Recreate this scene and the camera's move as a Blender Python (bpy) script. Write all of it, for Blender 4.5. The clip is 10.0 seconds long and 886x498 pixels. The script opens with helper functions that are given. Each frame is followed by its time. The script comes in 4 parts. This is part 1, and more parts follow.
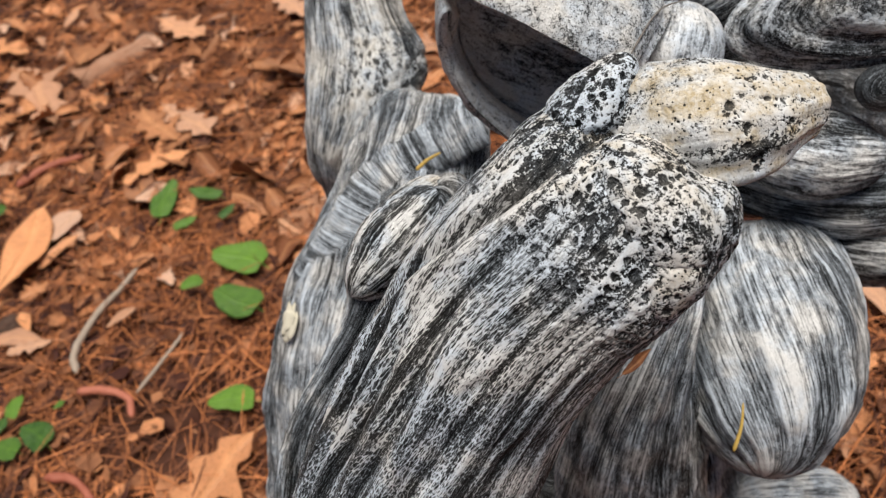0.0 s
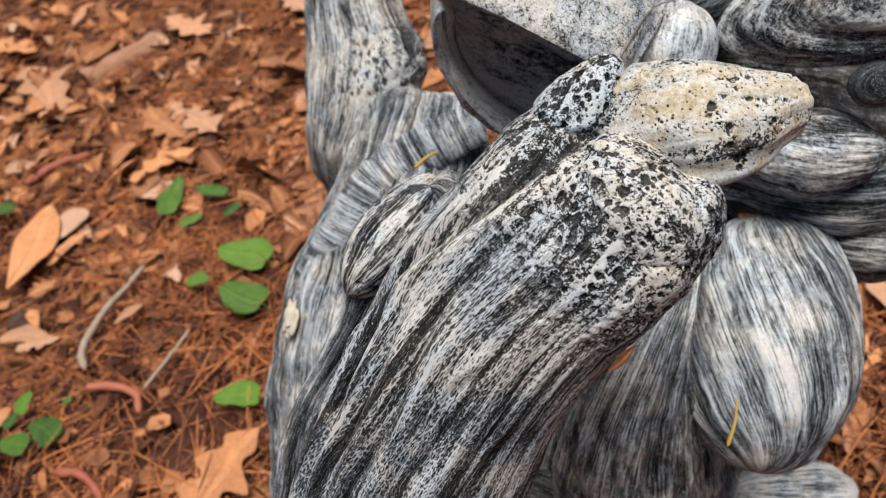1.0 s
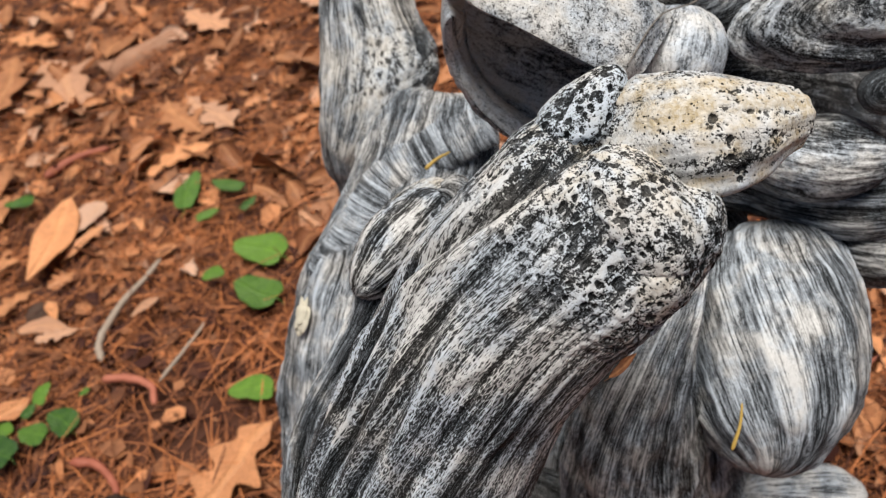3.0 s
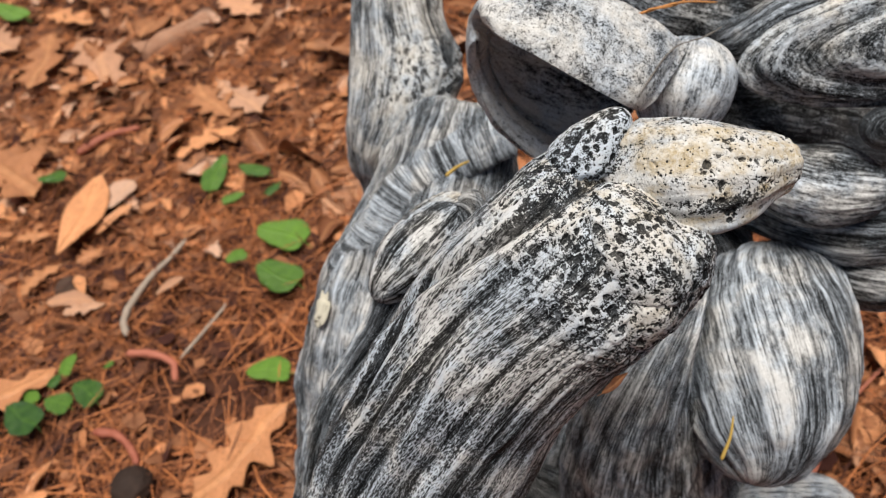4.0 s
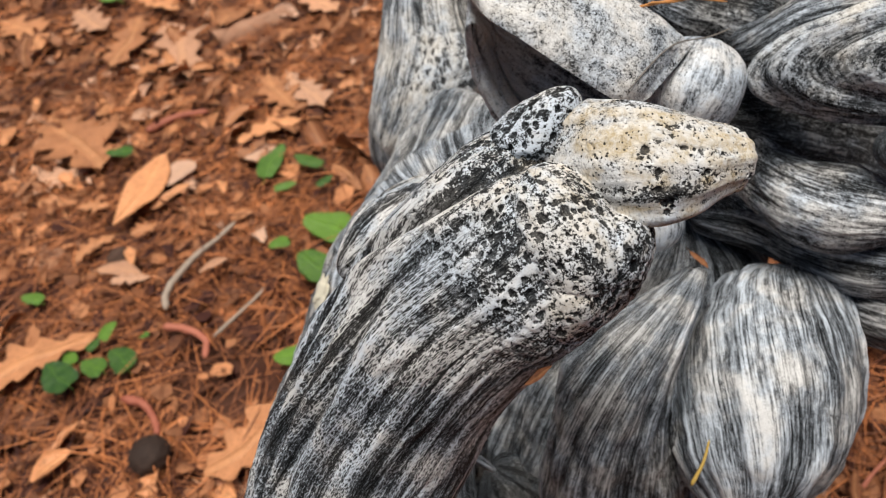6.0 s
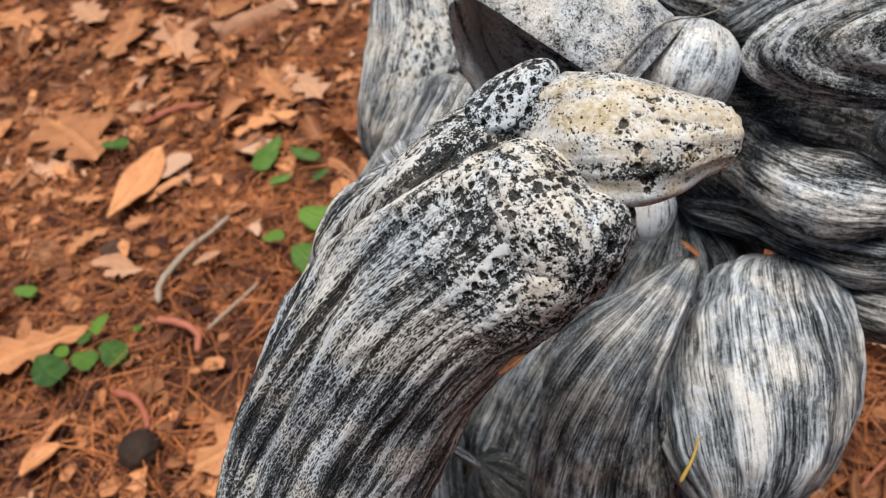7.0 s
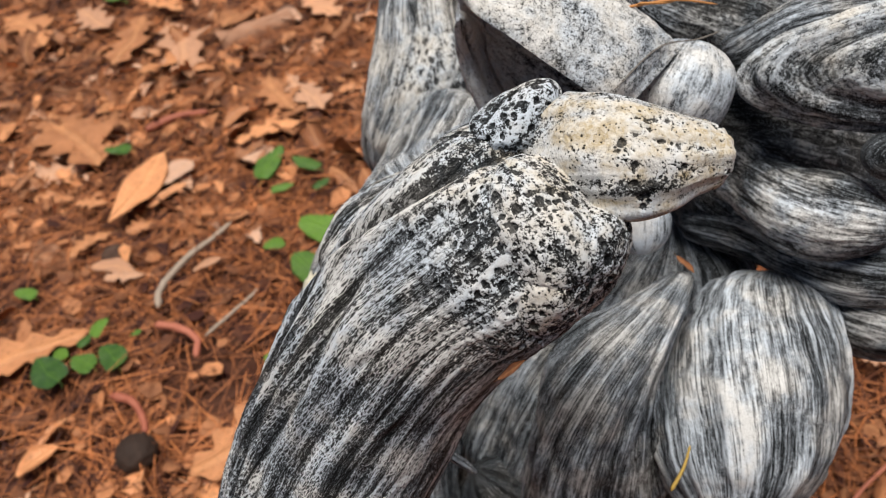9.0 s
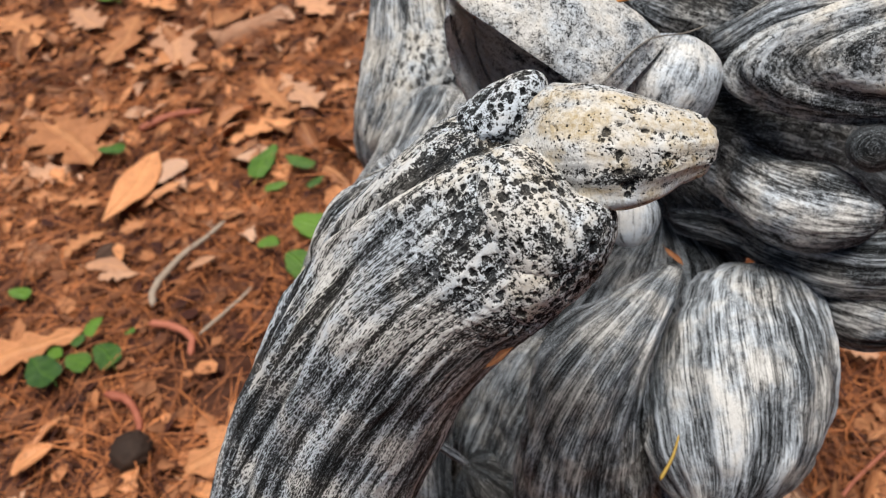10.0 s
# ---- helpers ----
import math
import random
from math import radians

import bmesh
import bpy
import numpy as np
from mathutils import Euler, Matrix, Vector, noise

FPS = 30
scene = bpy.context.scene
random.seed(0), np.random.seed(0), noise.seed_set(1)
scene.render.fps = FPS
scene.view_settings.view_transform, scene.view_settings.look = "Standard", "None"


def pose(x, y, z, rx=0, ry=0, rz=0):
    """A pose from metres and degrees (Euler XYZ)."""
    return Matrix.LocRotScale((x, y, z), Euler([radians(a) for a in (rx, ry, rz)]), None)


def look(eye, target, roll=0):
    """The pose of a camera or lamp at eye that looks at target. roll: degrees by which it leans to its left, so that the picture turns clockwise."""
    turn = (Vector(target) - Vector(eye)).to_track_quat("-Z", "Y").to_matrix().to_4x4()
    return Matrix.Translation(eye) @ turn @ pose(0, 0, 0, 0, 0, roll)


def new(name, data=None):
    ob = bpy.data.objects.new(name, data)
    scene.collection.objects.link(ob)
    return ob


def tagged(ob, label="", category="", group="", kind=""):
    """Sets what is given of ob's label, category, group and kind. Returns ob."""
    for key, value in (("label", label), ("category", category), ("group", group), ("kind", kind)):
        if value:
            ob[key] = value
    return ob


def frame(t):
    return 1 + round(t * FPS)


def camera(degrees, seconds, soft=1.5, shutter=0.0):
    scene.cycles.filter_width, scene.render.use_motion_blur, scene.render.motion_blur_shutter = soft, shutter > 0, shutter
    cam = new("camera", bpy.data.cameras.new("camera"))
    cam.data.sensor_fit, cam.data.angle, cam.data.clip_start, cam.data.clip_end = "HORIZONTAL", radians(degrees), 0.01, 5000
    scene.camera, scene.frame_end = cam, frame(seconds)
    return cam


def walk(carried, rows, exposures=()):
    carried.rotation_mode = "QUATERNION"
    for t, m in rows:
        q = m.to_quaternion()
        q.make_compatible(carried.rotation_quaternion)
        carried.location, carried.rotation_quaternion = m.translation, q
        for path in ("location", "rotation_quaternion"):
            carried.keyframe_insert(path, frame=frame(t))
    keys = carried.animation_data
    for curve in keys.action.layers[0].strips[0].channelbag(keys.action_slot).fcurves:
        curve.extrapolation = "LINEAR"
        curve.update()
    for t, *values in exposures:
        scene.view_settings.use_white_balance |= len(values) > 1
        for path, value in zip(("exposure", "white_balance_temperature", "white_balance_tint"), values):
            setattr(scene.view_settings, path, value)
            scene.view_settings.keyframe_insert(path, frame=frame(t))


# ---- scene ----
cam = camera(56.6, 10.0, soft=1.1)
PATH = [
    (0, (0.051, 0.045, 0.792), (-0.378, 1.339, -0.671), -12.3),
    (0.5, (0.056, 0.043, 0.795), (-0.382, 1.333, -0.669), -12.7),
    (1, (0.058, 0.044, 0.795), (-0.392, 1.326, -0.672), -13.2),
    (1.5, (0.054, 0.045, 0.793), (-0.407, 1.319, -0.677), -13.3),
    (2, (0.051, 0.046, 0.793), (-0.417, 1.317, -0.678), -13.3),
    (2.2, (0.053, 0.049, 0.793), (-0.415, 1.32, -0.678), -13.3),
    (3.3, (0.065, 0.04, 0.805), (-0.432, 1.297, -0.67), -14.0),
    (3.5, (0.066, 0.037, 0.809), (-0.434, 1.286, -0.671), -13.4),
    (4, (0.07, 0.039, 0.826), (-0.461, 1.264, -0.663), -13.0),
    (4.5, (0.093, 0.034, 0.826), (-0.515, 1.24, -0.649), -12.7),
    (5, (0.102, 0.036, 0.817), (-0.548, 1.223, -0.656), -13.0),
    (5.5, (0.109, 0.042, 0.809), (-0.569, 1.237, -0.645), -12.7),
    (5.7, (0.112, 0.045, 0.806), (-0.584, 1.248, -0.633), -12.6),
    (6.8, (0.12, 0.056, 0.79), (-0.605, 1.247, -0.644), -12.8),
    (7, (0.121, 0.057, 0.787), (-0.601, 1.247, -0.649), -12.7),
    (7.5, (0.121, 0.055, 0.792), (-0.606, 1.248, -0.64), -12.5),
    (8, (0.122, 0.053, 0.793), (-0.607, 1.254, -0.631), -12.0),
    (8.5, (0.121, 0.049, 0.794), (-0.605, 1.259, -0.624), -11.6),
    (9, (0.123, 0.049, 0.795), (-0.597, 1.262, -0.624), -11.2),
    (9.5, (0.125, 0.048, 0.796), (-0.588, 1.265, -0.622), -11.1),
    (10, (0.127, 0.045, 0.795), (-0.582, 1.262, -0.624), -11.1),
]
walk(cam, [(t, look(eye, target, roll)) for t, eye, target, roll in PATH])
cam.data.dof.use_dof = True
cam.data.dof.focus_distance = 0.27
cam.data.dof.aperture_fstop = 19.0

# ---- light: open shade under a bright, hazy sky ----
world = bpy.data.worlds.new("world")
scene.world = world
world.use_nodes = True
wn, wl = world.node_tree.nodes, world.node_tree.links
sky = wn.new("ShaderNodeTexSky")
sky.sky_type = "NISHITA"
sky.sun_disc = False
sky.sun_elevation = radians(84)
sky.sun_rotation = radians(150)
sky.air_density, sky.dust_density, sky.ozone_density = 1.0, 4.0, 0.6
wl.new(sky.outputs[0], wn["Background"].inputs[0])
wn["Background"].inputs[1].default_value = 0.035

sun = new("sun", bpy.data.lights.new("sun", "SUN"))
sun.data.energy = 4.0
sun.data.angle = radians(38)
sun.data.color = (1.0, 0.945, 0.87)
sun.matrix_world = look((0.15, 0.15, 3.4), (0, 0.4, 0.4))
scene.view_settings.exposure = 0.21


# ---- materials ----
class Nodes:
    """A small helper to write node trees in few lines."""

    def __init__(self, name):
        self.mat = bpy.data.materials.new(name)
        self.mat.use_nodes = True
        self.tree = self.mat.node_tree
        self.bsdf = self.tree.nodes["Principled BSDF"]

    def add(self, kind, **sets):
        node = self.tree.nodes.new(kind)
        for key, value in sets.items():
            node.inputs[int(key[1:])].default_value = value
        return node

    def link(self, a, b):
        self.tree.links.new(a, b)
        return b

    def put(self, socket, value):
        if hasattr(value, "is_output"):
            self.link(value, socket)
        else:
            socket.default_value = value

    def attr(self, name):
        node = self.add("ShaderNodeAttribute")
        node.attribute_name = name
        return node

    def math(self, op, a, b=0.0, clamp=False):
        node = self.add("ShaderNodeMath")
        node.operation, node.use_clamp = op, clamp
        self.put(node.inputs[0], a)
        self.put(node.inputs[1], b)
        return node.outputs[0]

    def scaled(self, vector, size, move=(0, 0, 0)):
        node = self.add("ShaderNodeMapping")
        self.put(node.inputs[0], vector)
        node.inputs[1].default_value = move
        node.inputs[3].default_value = size
        return node.outputs[0]

    def noise(self, vector, scale, detail=3.0, rough=0.55, distortion=0.0):
        node = self.add("ShaderNodeTexNoise")
        self.put(node.inputs["Vector"], vector)
        node.inputs["Scale"].default_value = scale
        node.inputs["Detail"].default_value = detail
        node.inputs["Roughness"].default_value = rough
        node.inputs["Distortion"].default_value = distortion
        return node.outputs[0]

    def ramp(self, value, low, high, a=0.0, b=1.0):
        node = self.add("ShaderNodeMapRange")
        node.interpolation_type = "SMOOTHSTEP"
        self.put(node.inputs[0], value)
        for n, v in enumerate((low, high, a, b)):
            self.put(node.inputs[1 + n], v)
        return node.outputs[0]

    def mix(self, factor, a, b):
        node = self.add("ShaderNodeMix")
        node.data_type = "RGBA"
        self.put(node.inputs[0], factor)
        for socket, value in ((node.inputs[6], a), (node.inputs[7], b)):
            self.put(socket, (*value, 1.0) if isinstance(value, tuple) else value)
        return node.outputs[2]

    def bump(self, height, strength, distance):
        node = self.add("ShaderNodeBump")
        self.put(node.inputs["Height"], height)
        node.inputs["Strength"].default_value = strength
        node.inputs["Distance"].default_value = distance
        self.link(node.outputs[0], self.bsdf.inputs["Normal"])

    def done(self, colour, rough=0.6, spec=0.5):
        self.put(self.bsdf.inputs["Base Color"], colour)
        self.put(self.bsdf.inputs["Roughness"], rough)
        self.put(self.bsdf.inputs["Specular IOR Level"], spec)
        return self.mat


def stone_material():
    """Cast stone, stained near black, with pale paint dry-brushed over a net of raised walls and pits."""
    m = Nodes("dry_brushed_cast_stone")
    flow, where = m.attr("flow").outputs["Vector"], m.add("ShaderNodeTexCoord").outputs["Object"]
    relief, holes, cream, fine = (m.attr(n).outputs["Fac"] for n in ("relief", "holes", "cream", "fine"))

    def bent(vector, source, scale, amount):
        ragged = m.add("ShaderNodeTexNoise")
        ragged.inputs["Scale"].default_value = scale
        ragged.inputs["Detail"].default_value = 3.0
        m.put(ragged.inputs["Vector"], source)
        shift = m.add("ShaderNodeVectorMath")
        shift.operation = "MULTIPLY_ADD"
        m.link(ragged.outputs["Color"], shift.inputs[0])
        shift.inputs[1].default_value = amount
        m.put(shift.inputs[2], vector)
        return shift.outputs[0]

    def cells(vector, kind="DISTANCE_TO_EDGE", flat=True):
        node = m.add("ShaderNodeTexVoronoi")
        node.voronoi_dimensions = "2D" if flat else "3D"
        node.feature = kind
        node.inputs["Scale"].default_value = 1.0
        m.put(node.inputs["Vector"], vector)
        return node

    def scaled_sum(*pairs):
        total = 0.0
        for value, weight in pairs:
            total = m.math("ADD", total, m.math("MULTIPLY", value, weight))
        return total

    streak = m.noise(m.scaled(flow, (20, 230, 1)), 1.0, 5.0, 0.6, 0.5)
    thin = m.noise(m.scaled(flow, (150, 1500, 1), (8, 2, 4)), 1.0, 3.0, 0.6, 0.7)
    grain = m.noise(where, 1500.0, 3.0, 0.65)
    patch = m.noise(where, 36.0, 4.0, 0.6)
    blot = m.noise(where, 420.0, 4.0, 0.6, 0.8)
    # long hollows between raised strands
    long_a = cells(bent(m.scaled(flow, (500, 880, 1)), m.scaled(flow, (180, 600, 1)), 1.0, (1.6, 1.6, 0.0))).outputs["Distance"]
    long_b = cells(bent(m.scaled(flow, (950, 2100, 1), (5, 3, 0)), m.scaled(flow, (300, 900, 1)), 1.0, (1.3, 1.3, 0.0))).outputs["Distance"]
    strand = scaled_sum((long_a, 0.62), (long_b, 0.38))
    level = scaled_sum((m.math("SUBTRACT", streak, 0.5), 1.25), (m.math("SUBTRACT", patch, 0.5), 0.35), (m.math("SUBTRACT", thin, 0.5), 0.45),
                       (m.math("SUBTRACT", blot, 0.5), 0.18), (m.math("SUBTRACT", grain, 0.5), 0.25), (relief, 0.045))
    lined = m.ramp(m.math("SUBTRACT", m.math("ADD", level, 0.140), strand), -0.07, 0.075)
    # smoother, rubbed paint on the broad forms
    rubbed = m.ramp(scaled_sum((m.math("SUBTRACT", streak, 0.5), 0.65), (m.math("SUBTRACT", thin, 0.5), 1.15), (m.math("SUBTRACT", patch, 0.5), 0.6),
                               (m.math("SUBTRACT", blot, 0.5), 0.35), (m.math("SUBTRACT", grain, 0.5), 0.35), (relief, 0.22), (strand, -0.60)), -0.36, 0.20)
    close = m.ramp(fine, 0.30, 0.80)
    lined = m.math("ADD", m.math("MULTIPLY", lined, close), m.math("MULTIPLY", rubbed, m.math("SUBTRACT", 1.0, close)))
    # round air holes where the casting is porous
    zone = m.ramp(holes, 0.35, 0.95)
    place = bent(where, where, 650.0, (0.0011, 0.0011, 0.0011))
    little = cells(m.scaled(place, (900, 900, 900), (3, 1, 2)), "F1", False)
    bit = m.math("MULTIPLY", m.ramp(m.noise(little.outputs["Position"], 37.0, 0.0), 0.46, 0.74, 0.0, 0.50), m.math("ADD", m.math("MULTIPLY", holes, 0.7), 0.12))
    hole = m.ramp(m.math("SUBTRACT", little.outputs["Distance"], bit), -0.06, 0.08)
    porous = m.ramp(scaled_sum((relief, 0.50), (m.math("SUBTRACT", patch, 0.5), 0.45), (m.math("SUBTRACT", blot, 0.5), 0.9), (m.math("SUBTRACT", grain, 0.5), 1.1), (m.math("SUBTRACT", streak, 0.5), 0.7)), -0.09, 0.09)
    paint = m.math("ADD", m.math("MULTIPLY", lined, m.math("SUBTRACT", 1.0, zone)), m.math("MULTIPLY", porous, zone))
    veil = m.ramp(scaled_sum((grain, 0.5), (level, 1.0)), 0.05, 0.55, 0.0, 0.15)
    # thin pale threads where the brush only touched
    thread = m.ramp(m.math("ABSOLUTE", m.math("SUBTRACT", m.noise(m.scaled(flow, (130, 900, 1), (2, 7, 0)), 1.0, 3.0, 0.6, 1.0), 0.5)), 0.0, 0.035, 0.42, 0.0)
    thread = m.math("MULTIPLY", thread, m.math("MULTIPLY", m.ramp(grain, 0.35, 0.60), m.math("SUBTRACT", 1.0, m.math("MULTIPLY", zone, 0.25))))
    paint = m.math("MAXIMUM", m.math("MAXIMUM", paint, veil), thread)
    paint = m.math("MULTIPLY", paint, m.ramp(scaled_sum((grain, 0.6), (blot, 0.4)), 0.30, 0.62, 0.80, 1.0))
    paint = m.math("MULTIPLY", paint, m.math("ADD", m.math("MULTIPLY", hole, 0.94), 0.06))
    pale = m.mix(m.ramp(patch, 0.42, 0.62), (0.62, 0.69, 0.77), (0.73, 0.73, 0.72))
    ochre = m.mix(m.ramp(blot, 0.35, 0.65), (0.50, 0.40, 0.24), (0.64, 0.59, 0.50))
    pale = m.mix(m.math("MULTIPLY", cream, m.ramp(scaled_sum((m.noise(where, 130.0, 3.0), 0.5), (streak, 0.5)), 0.42, 0.62, 0.12, 1.0)), pale, ochre)
    dark = m.mix(m.ramp(patch, 0.4, 0.65), (0.007, 0.008, 0.009), (0.019, 0.018, 0.017))
    colour = m.mix(paint, dark, pale)
    height = scaled_sum((paint, 0.6), (hole, 0.9), (grain, 0.3))
    m.bump(height, 0.6, 0.0008)
    return m.done(colour, m.ramp(paint, 0.0, 1.0, 0.60, 0.75), 0.08)


def litter_material(name, dark, light, scale, rough=0.75, random_tone=True):
    m = Nodes(name)
    where = m.add("ShaderNodeTexCoord").outputs["Object"]
    tone = m.add("ShaderNodeObjectInfo").outputs["Random"] if random_tone else m.add("ShaderNodeNewGeometry").outputs["Random Per Island"]
    broad = m.noise(where, scale, 4.0, 0.6)
    fine = m.noise(where, scale * 14, 3.0, 0.6)
    f = m.math("ADD", m.math("MULTIPLY", m.math("POWER", tone, 1.5), 0.85), m.math("MULTIPLY", m.math("SUBTRACT", broad, 0.5), 0.9), True)
    colour = m.mix(f, dark, light)
    colour = m.mix(m.ramp(fine, 0.52, 0.75, 0.0, 0.5), colour, tuple(c * 0.45 for c in dark))
    m.bump(m.math("ADD", broad, m.math("MULTIPLY", fine, 0.5)), 0.5, 0.002)
    return m.done(colour, rough, 0.35)


def leaf_material(name, dark, light, spot, rough=0.6, sheen=0.4, ribs=0.14, faded=None):
    """Leaf with a paler midrib, side veins and blotches; toned by the thing's tone value."""
    m = Nodes(name)
    uv = m.attr("blade").outputs["Vector"]
    split = m.add("ShaderNodeSeparateXYZ")
    m.link(uv, split.inputs[0])
    across = m.math("ABSOLUTE", split.outputs[1])
    rib = m.ramp(across, 0.015, 0.05, 1.0, 0.0)
    wave = m.math("SINE", m.math("MULTIPLY", m.math("SUBTRACT", split.outputs[0], m.math("MULTIPLY", across, 0.55)), 62.0))
    vein = m.ramp(wave, 0.93, 1.0, 0.0, 0.7)
    where = m.add("ShaderNodeTexCoord").outputs["Object"]
    tone = m.math("ADD", m.math("MULTIPLY", m.attr("tone").outputs["Fac"], 0.7), m.math("MULTIPLY", m.add("ShaderNodeObjectInfo").outputs["Random"], 0.3))
    blot = m.noise(where, 5.0, 4.0, 0.6)
    speck = m.noise(where, 45.0, 3.0, 0.6)
    colour = m.mix(m.math("ADD", tone, m.math("MULTIPLY", m.math("SUBTRACT", blot, 0.5), 0.7), True), dark, light)
    if faded:
        odd = m.math("FRACT", m.math("MULTIPLY", m.attr("tone").outputs["Fac"], 9.7))
        colour = m.mix(m.math("MULTIPLY", m.ramp(odd, 0.55, 0.95), m.ramp(tone, 0.25, 0.7, 0.0, 0.85)), colour, faded)
    colour = m.mix(m.ramp(speck, 0.56, 0.72, 0.0, 0.6), colour, spot)
    colour = m.mix(m.math("MULTIPLY", m.math("MAXIMUM", rib, vein), ribs), colour, tuple(min(1, c * 1.5 + 0.02) for c in light))
    m.bump(m.math("ADD", m.math("MAXIMUM", rib, vein), m.math("MULTIPLY", speck, 0.5)), 0.5, 0.02)
    return m.done(colour, rough, sheen)


STONE = stone_material()
DRY_LEAF = leaf_material("dry_oak_leaf", (0.11, 0.029, 0.011), (0.78, 0.345, 0.150), (0.09, 0.038, 0.018), 0.55, faded=(0.66, 0.43, 0.31))
GREEN_LEAF = leaf_material("green_leaf", (0.015, 0.055, 0.016), (0.18, 0.34, 0.045), (0.03, 0.11, 0.02), 0.4, 0.5, 0.10)
NEEDLES = litter_material("pine_needles", (0.045, 0.010, 0.005), (0.72, 0.255, 0.085), 9.0, 0.6, False)
CHIPS = litter_material("bark_and_leaf_chips", (0.045, 0.011, 0.006), (0.72, 0.31, 0.135), 20.0, 0.8, False)
SOIL = litter_material("forest_soil", (0.030, 0.012, 0.007), (0.10, 0.036, 0.018), 16.0, 0.95)
TWIG_BARK = litter_material("weathered_twig", (0.34, 0.27, 0.21), (0.66, 0.56, 0.46), 60.0, 0.8)
RED_POD = litter_material("reddish_catkin", (0.30, 0.085, 0.05), (0.52, 0.19, 0.12), 60.0, 0.6)
DARK_CONE = litter_material("dark_seed_ball", (0.030, 0.017, 0.012), (0.095, 0.052, 0.034), 60.0, 0.8)
BARK = litter_material("peeling_bark", (0.34, 0.17, 0.10), (0.58, 0.36, 0.24), 30.0, 0.8)
YELLOW = litter_material("yellowed_needle", (0.42, 0.26, 0.05), (0.58, 0.40, 0.10), 80.0, 0.5)
ORANGE = litter_material("orange_needle", (0.42, 0.17, 0.05), (0.58, 0.27, 0.09), 80.0, 0.5)
WEB_GREY = litter_material("dusty_web", (0.10, 0.09, 0.08), (0.30, 0.27, 0.24), 200.0, 0.9)
LIME = litter_material("chalky_spot", (0.62, 0.58, 0.46), (0.75, 0.72, 0.62), 150.0, 0.9)

# -- forms --
LIMB = [
    ((0.049, 0.2358, 0.6118), (0.0242, -0.0157, -0.0106), (0.0008, -0.0104, 0.0171)),
    ((0.0459, 0.2304, 0.6087), (0.0276, -0.0184, -0.0115), (-0.0039, -0.0192, 0.0214)),
    ((0.0348, 0.2225, 0.5973), (0.0308, -0.0203, -0.0103), (-0.0098, -0.0253, 0.0205)),
    ((0.0154, 0.2138, 0.5738), (0.0354, -0.0215, -0.0023), (-0.0147, -0.0262, 0.0198)),
    ((-0.0065, 0.2016, 0.539), (0.0398, -0.0188, 0.0075), (-0.0165, -0.0276, 0.0182)),
    ((-0.0248, 0.1906, 0.5023), (0.0457, -0.0204, 0.02), (-0.0205, -0.0273, 0.0189)),
    ((-0.0392, 0.1745, 0.4645), (0.0489, -0.0171, 0.0316), (-0.0218, -0.028, 0.0185)),
    ((-0.0548, 0.1521, 0.4085), (0.0473, -0.0132, 0.0321), (-0.0223, -0.0288, 0.021)),
    ((-0.0754, 0.1034, 0.3284), (0.0495, -0.0022, 0.0049), (-0.0043, -0.0403, 0.0256)),
]
KNUCKLE_LOW = ((0.058, 0.2209, 0.6136), (-0.0157, 0.0109, 0.014), (-0.0112, -0.0087, -0.0058), (0.0037, -0.0157, 0.0164))
KNUCKLE_SIDE = ((0.067, 0.2166, 0.601), (-0.0138, -0.0163, -0.0131), (0.0097, -0.0045, -0.0047), (0.0014, -0.0138, 0.0158))
KNUCKLE_UP = ((0.04, 0.2483, 0.6299), (-0.0125, -0.0082, -0.0124), (0.0073, -0.0031, -0.0053), (0.0004, -0.0119, 0.0074))
CLAW = [
    ((0.0497, 0.2429, 0.6208), (0.007, -0.0057, -0.0055), (-0.0006, -0.0073, 0.0068)),
    ((0.0594, 0.2446, 0.6236), (0.0084, -0.0114, -0.0108), (-0.0022, -0.011, 0.01)),
    ((0.0697, 0.2437, 0.626), (0.0088, -0.0133, -0.0131), (-0.0019, -0.0129, 0.0117)),
    ((0.0784, 0.2442, 0.6263), (0.0071, -0.0131, -0.0129), (0.0044, -0.0108, 0.0134)),
    ((0.0869, 0.2484, 0.6242), (0.0057, -0.0109, -0.0113), (0.0075, -0.0088, 0.0122)),
    ((0.0918, 0.2514, 0.6233), (0.0046, -0.009, -0.0092), (0.0089, -0.0065, 0.0107)),
    ((0.0968, 0.2542, 0.6222), (0.0034, -0.0079, -0.0078), (0.0098, -0.0048, 0.0091)),
]
OUTER_FOLD = [
    ((-0.0447, 0.2859, 0.5328), (0.0248, 0.0115, 0.0128), (0.0028, -0.0171, 0.0099)),
    ((-0.0516, 0.2719, 0.5106), (0.0219, 0.008, 0.0111), (0.0009, -0.0186, 0.0116)),
    ((-0.0705, 0.2494, 0.4763), (0.0282, 0.0087, 0.0192), (-0.0041, -0.0168, 0.0136)),
    ((-0.0846, 0.2309, 0.4501), (0.0262, 0.0054, 0.0207), (-0.007, -0.0162, 0.0131)),
    ((-0.0925, 0.2108, 0.4165), (0.0295, 0.0015, 0.023), (-0.0078, -0.0173, 0.0111)),
    ((-0.1022, 0.1837, 0.3645), (0.0321, -0.0003, 0.0272), (-0.0091, -0.017, 0.0105)),
]
WART = ((-0.0446, 0.2723, 0.5379), (0.0169, 0.0228, 0.0089), (-0.0104, 0.0044, 0.0086), (0.0074, -0.0113, 0.0147))
WART_TOP = ((-0.0414, 0.2891, 0.5408), (0.013, 0.0154, 0.0005), (-0.0054, 0.0044, 0.0064), (0.0071, -0.0063, 0.0103))
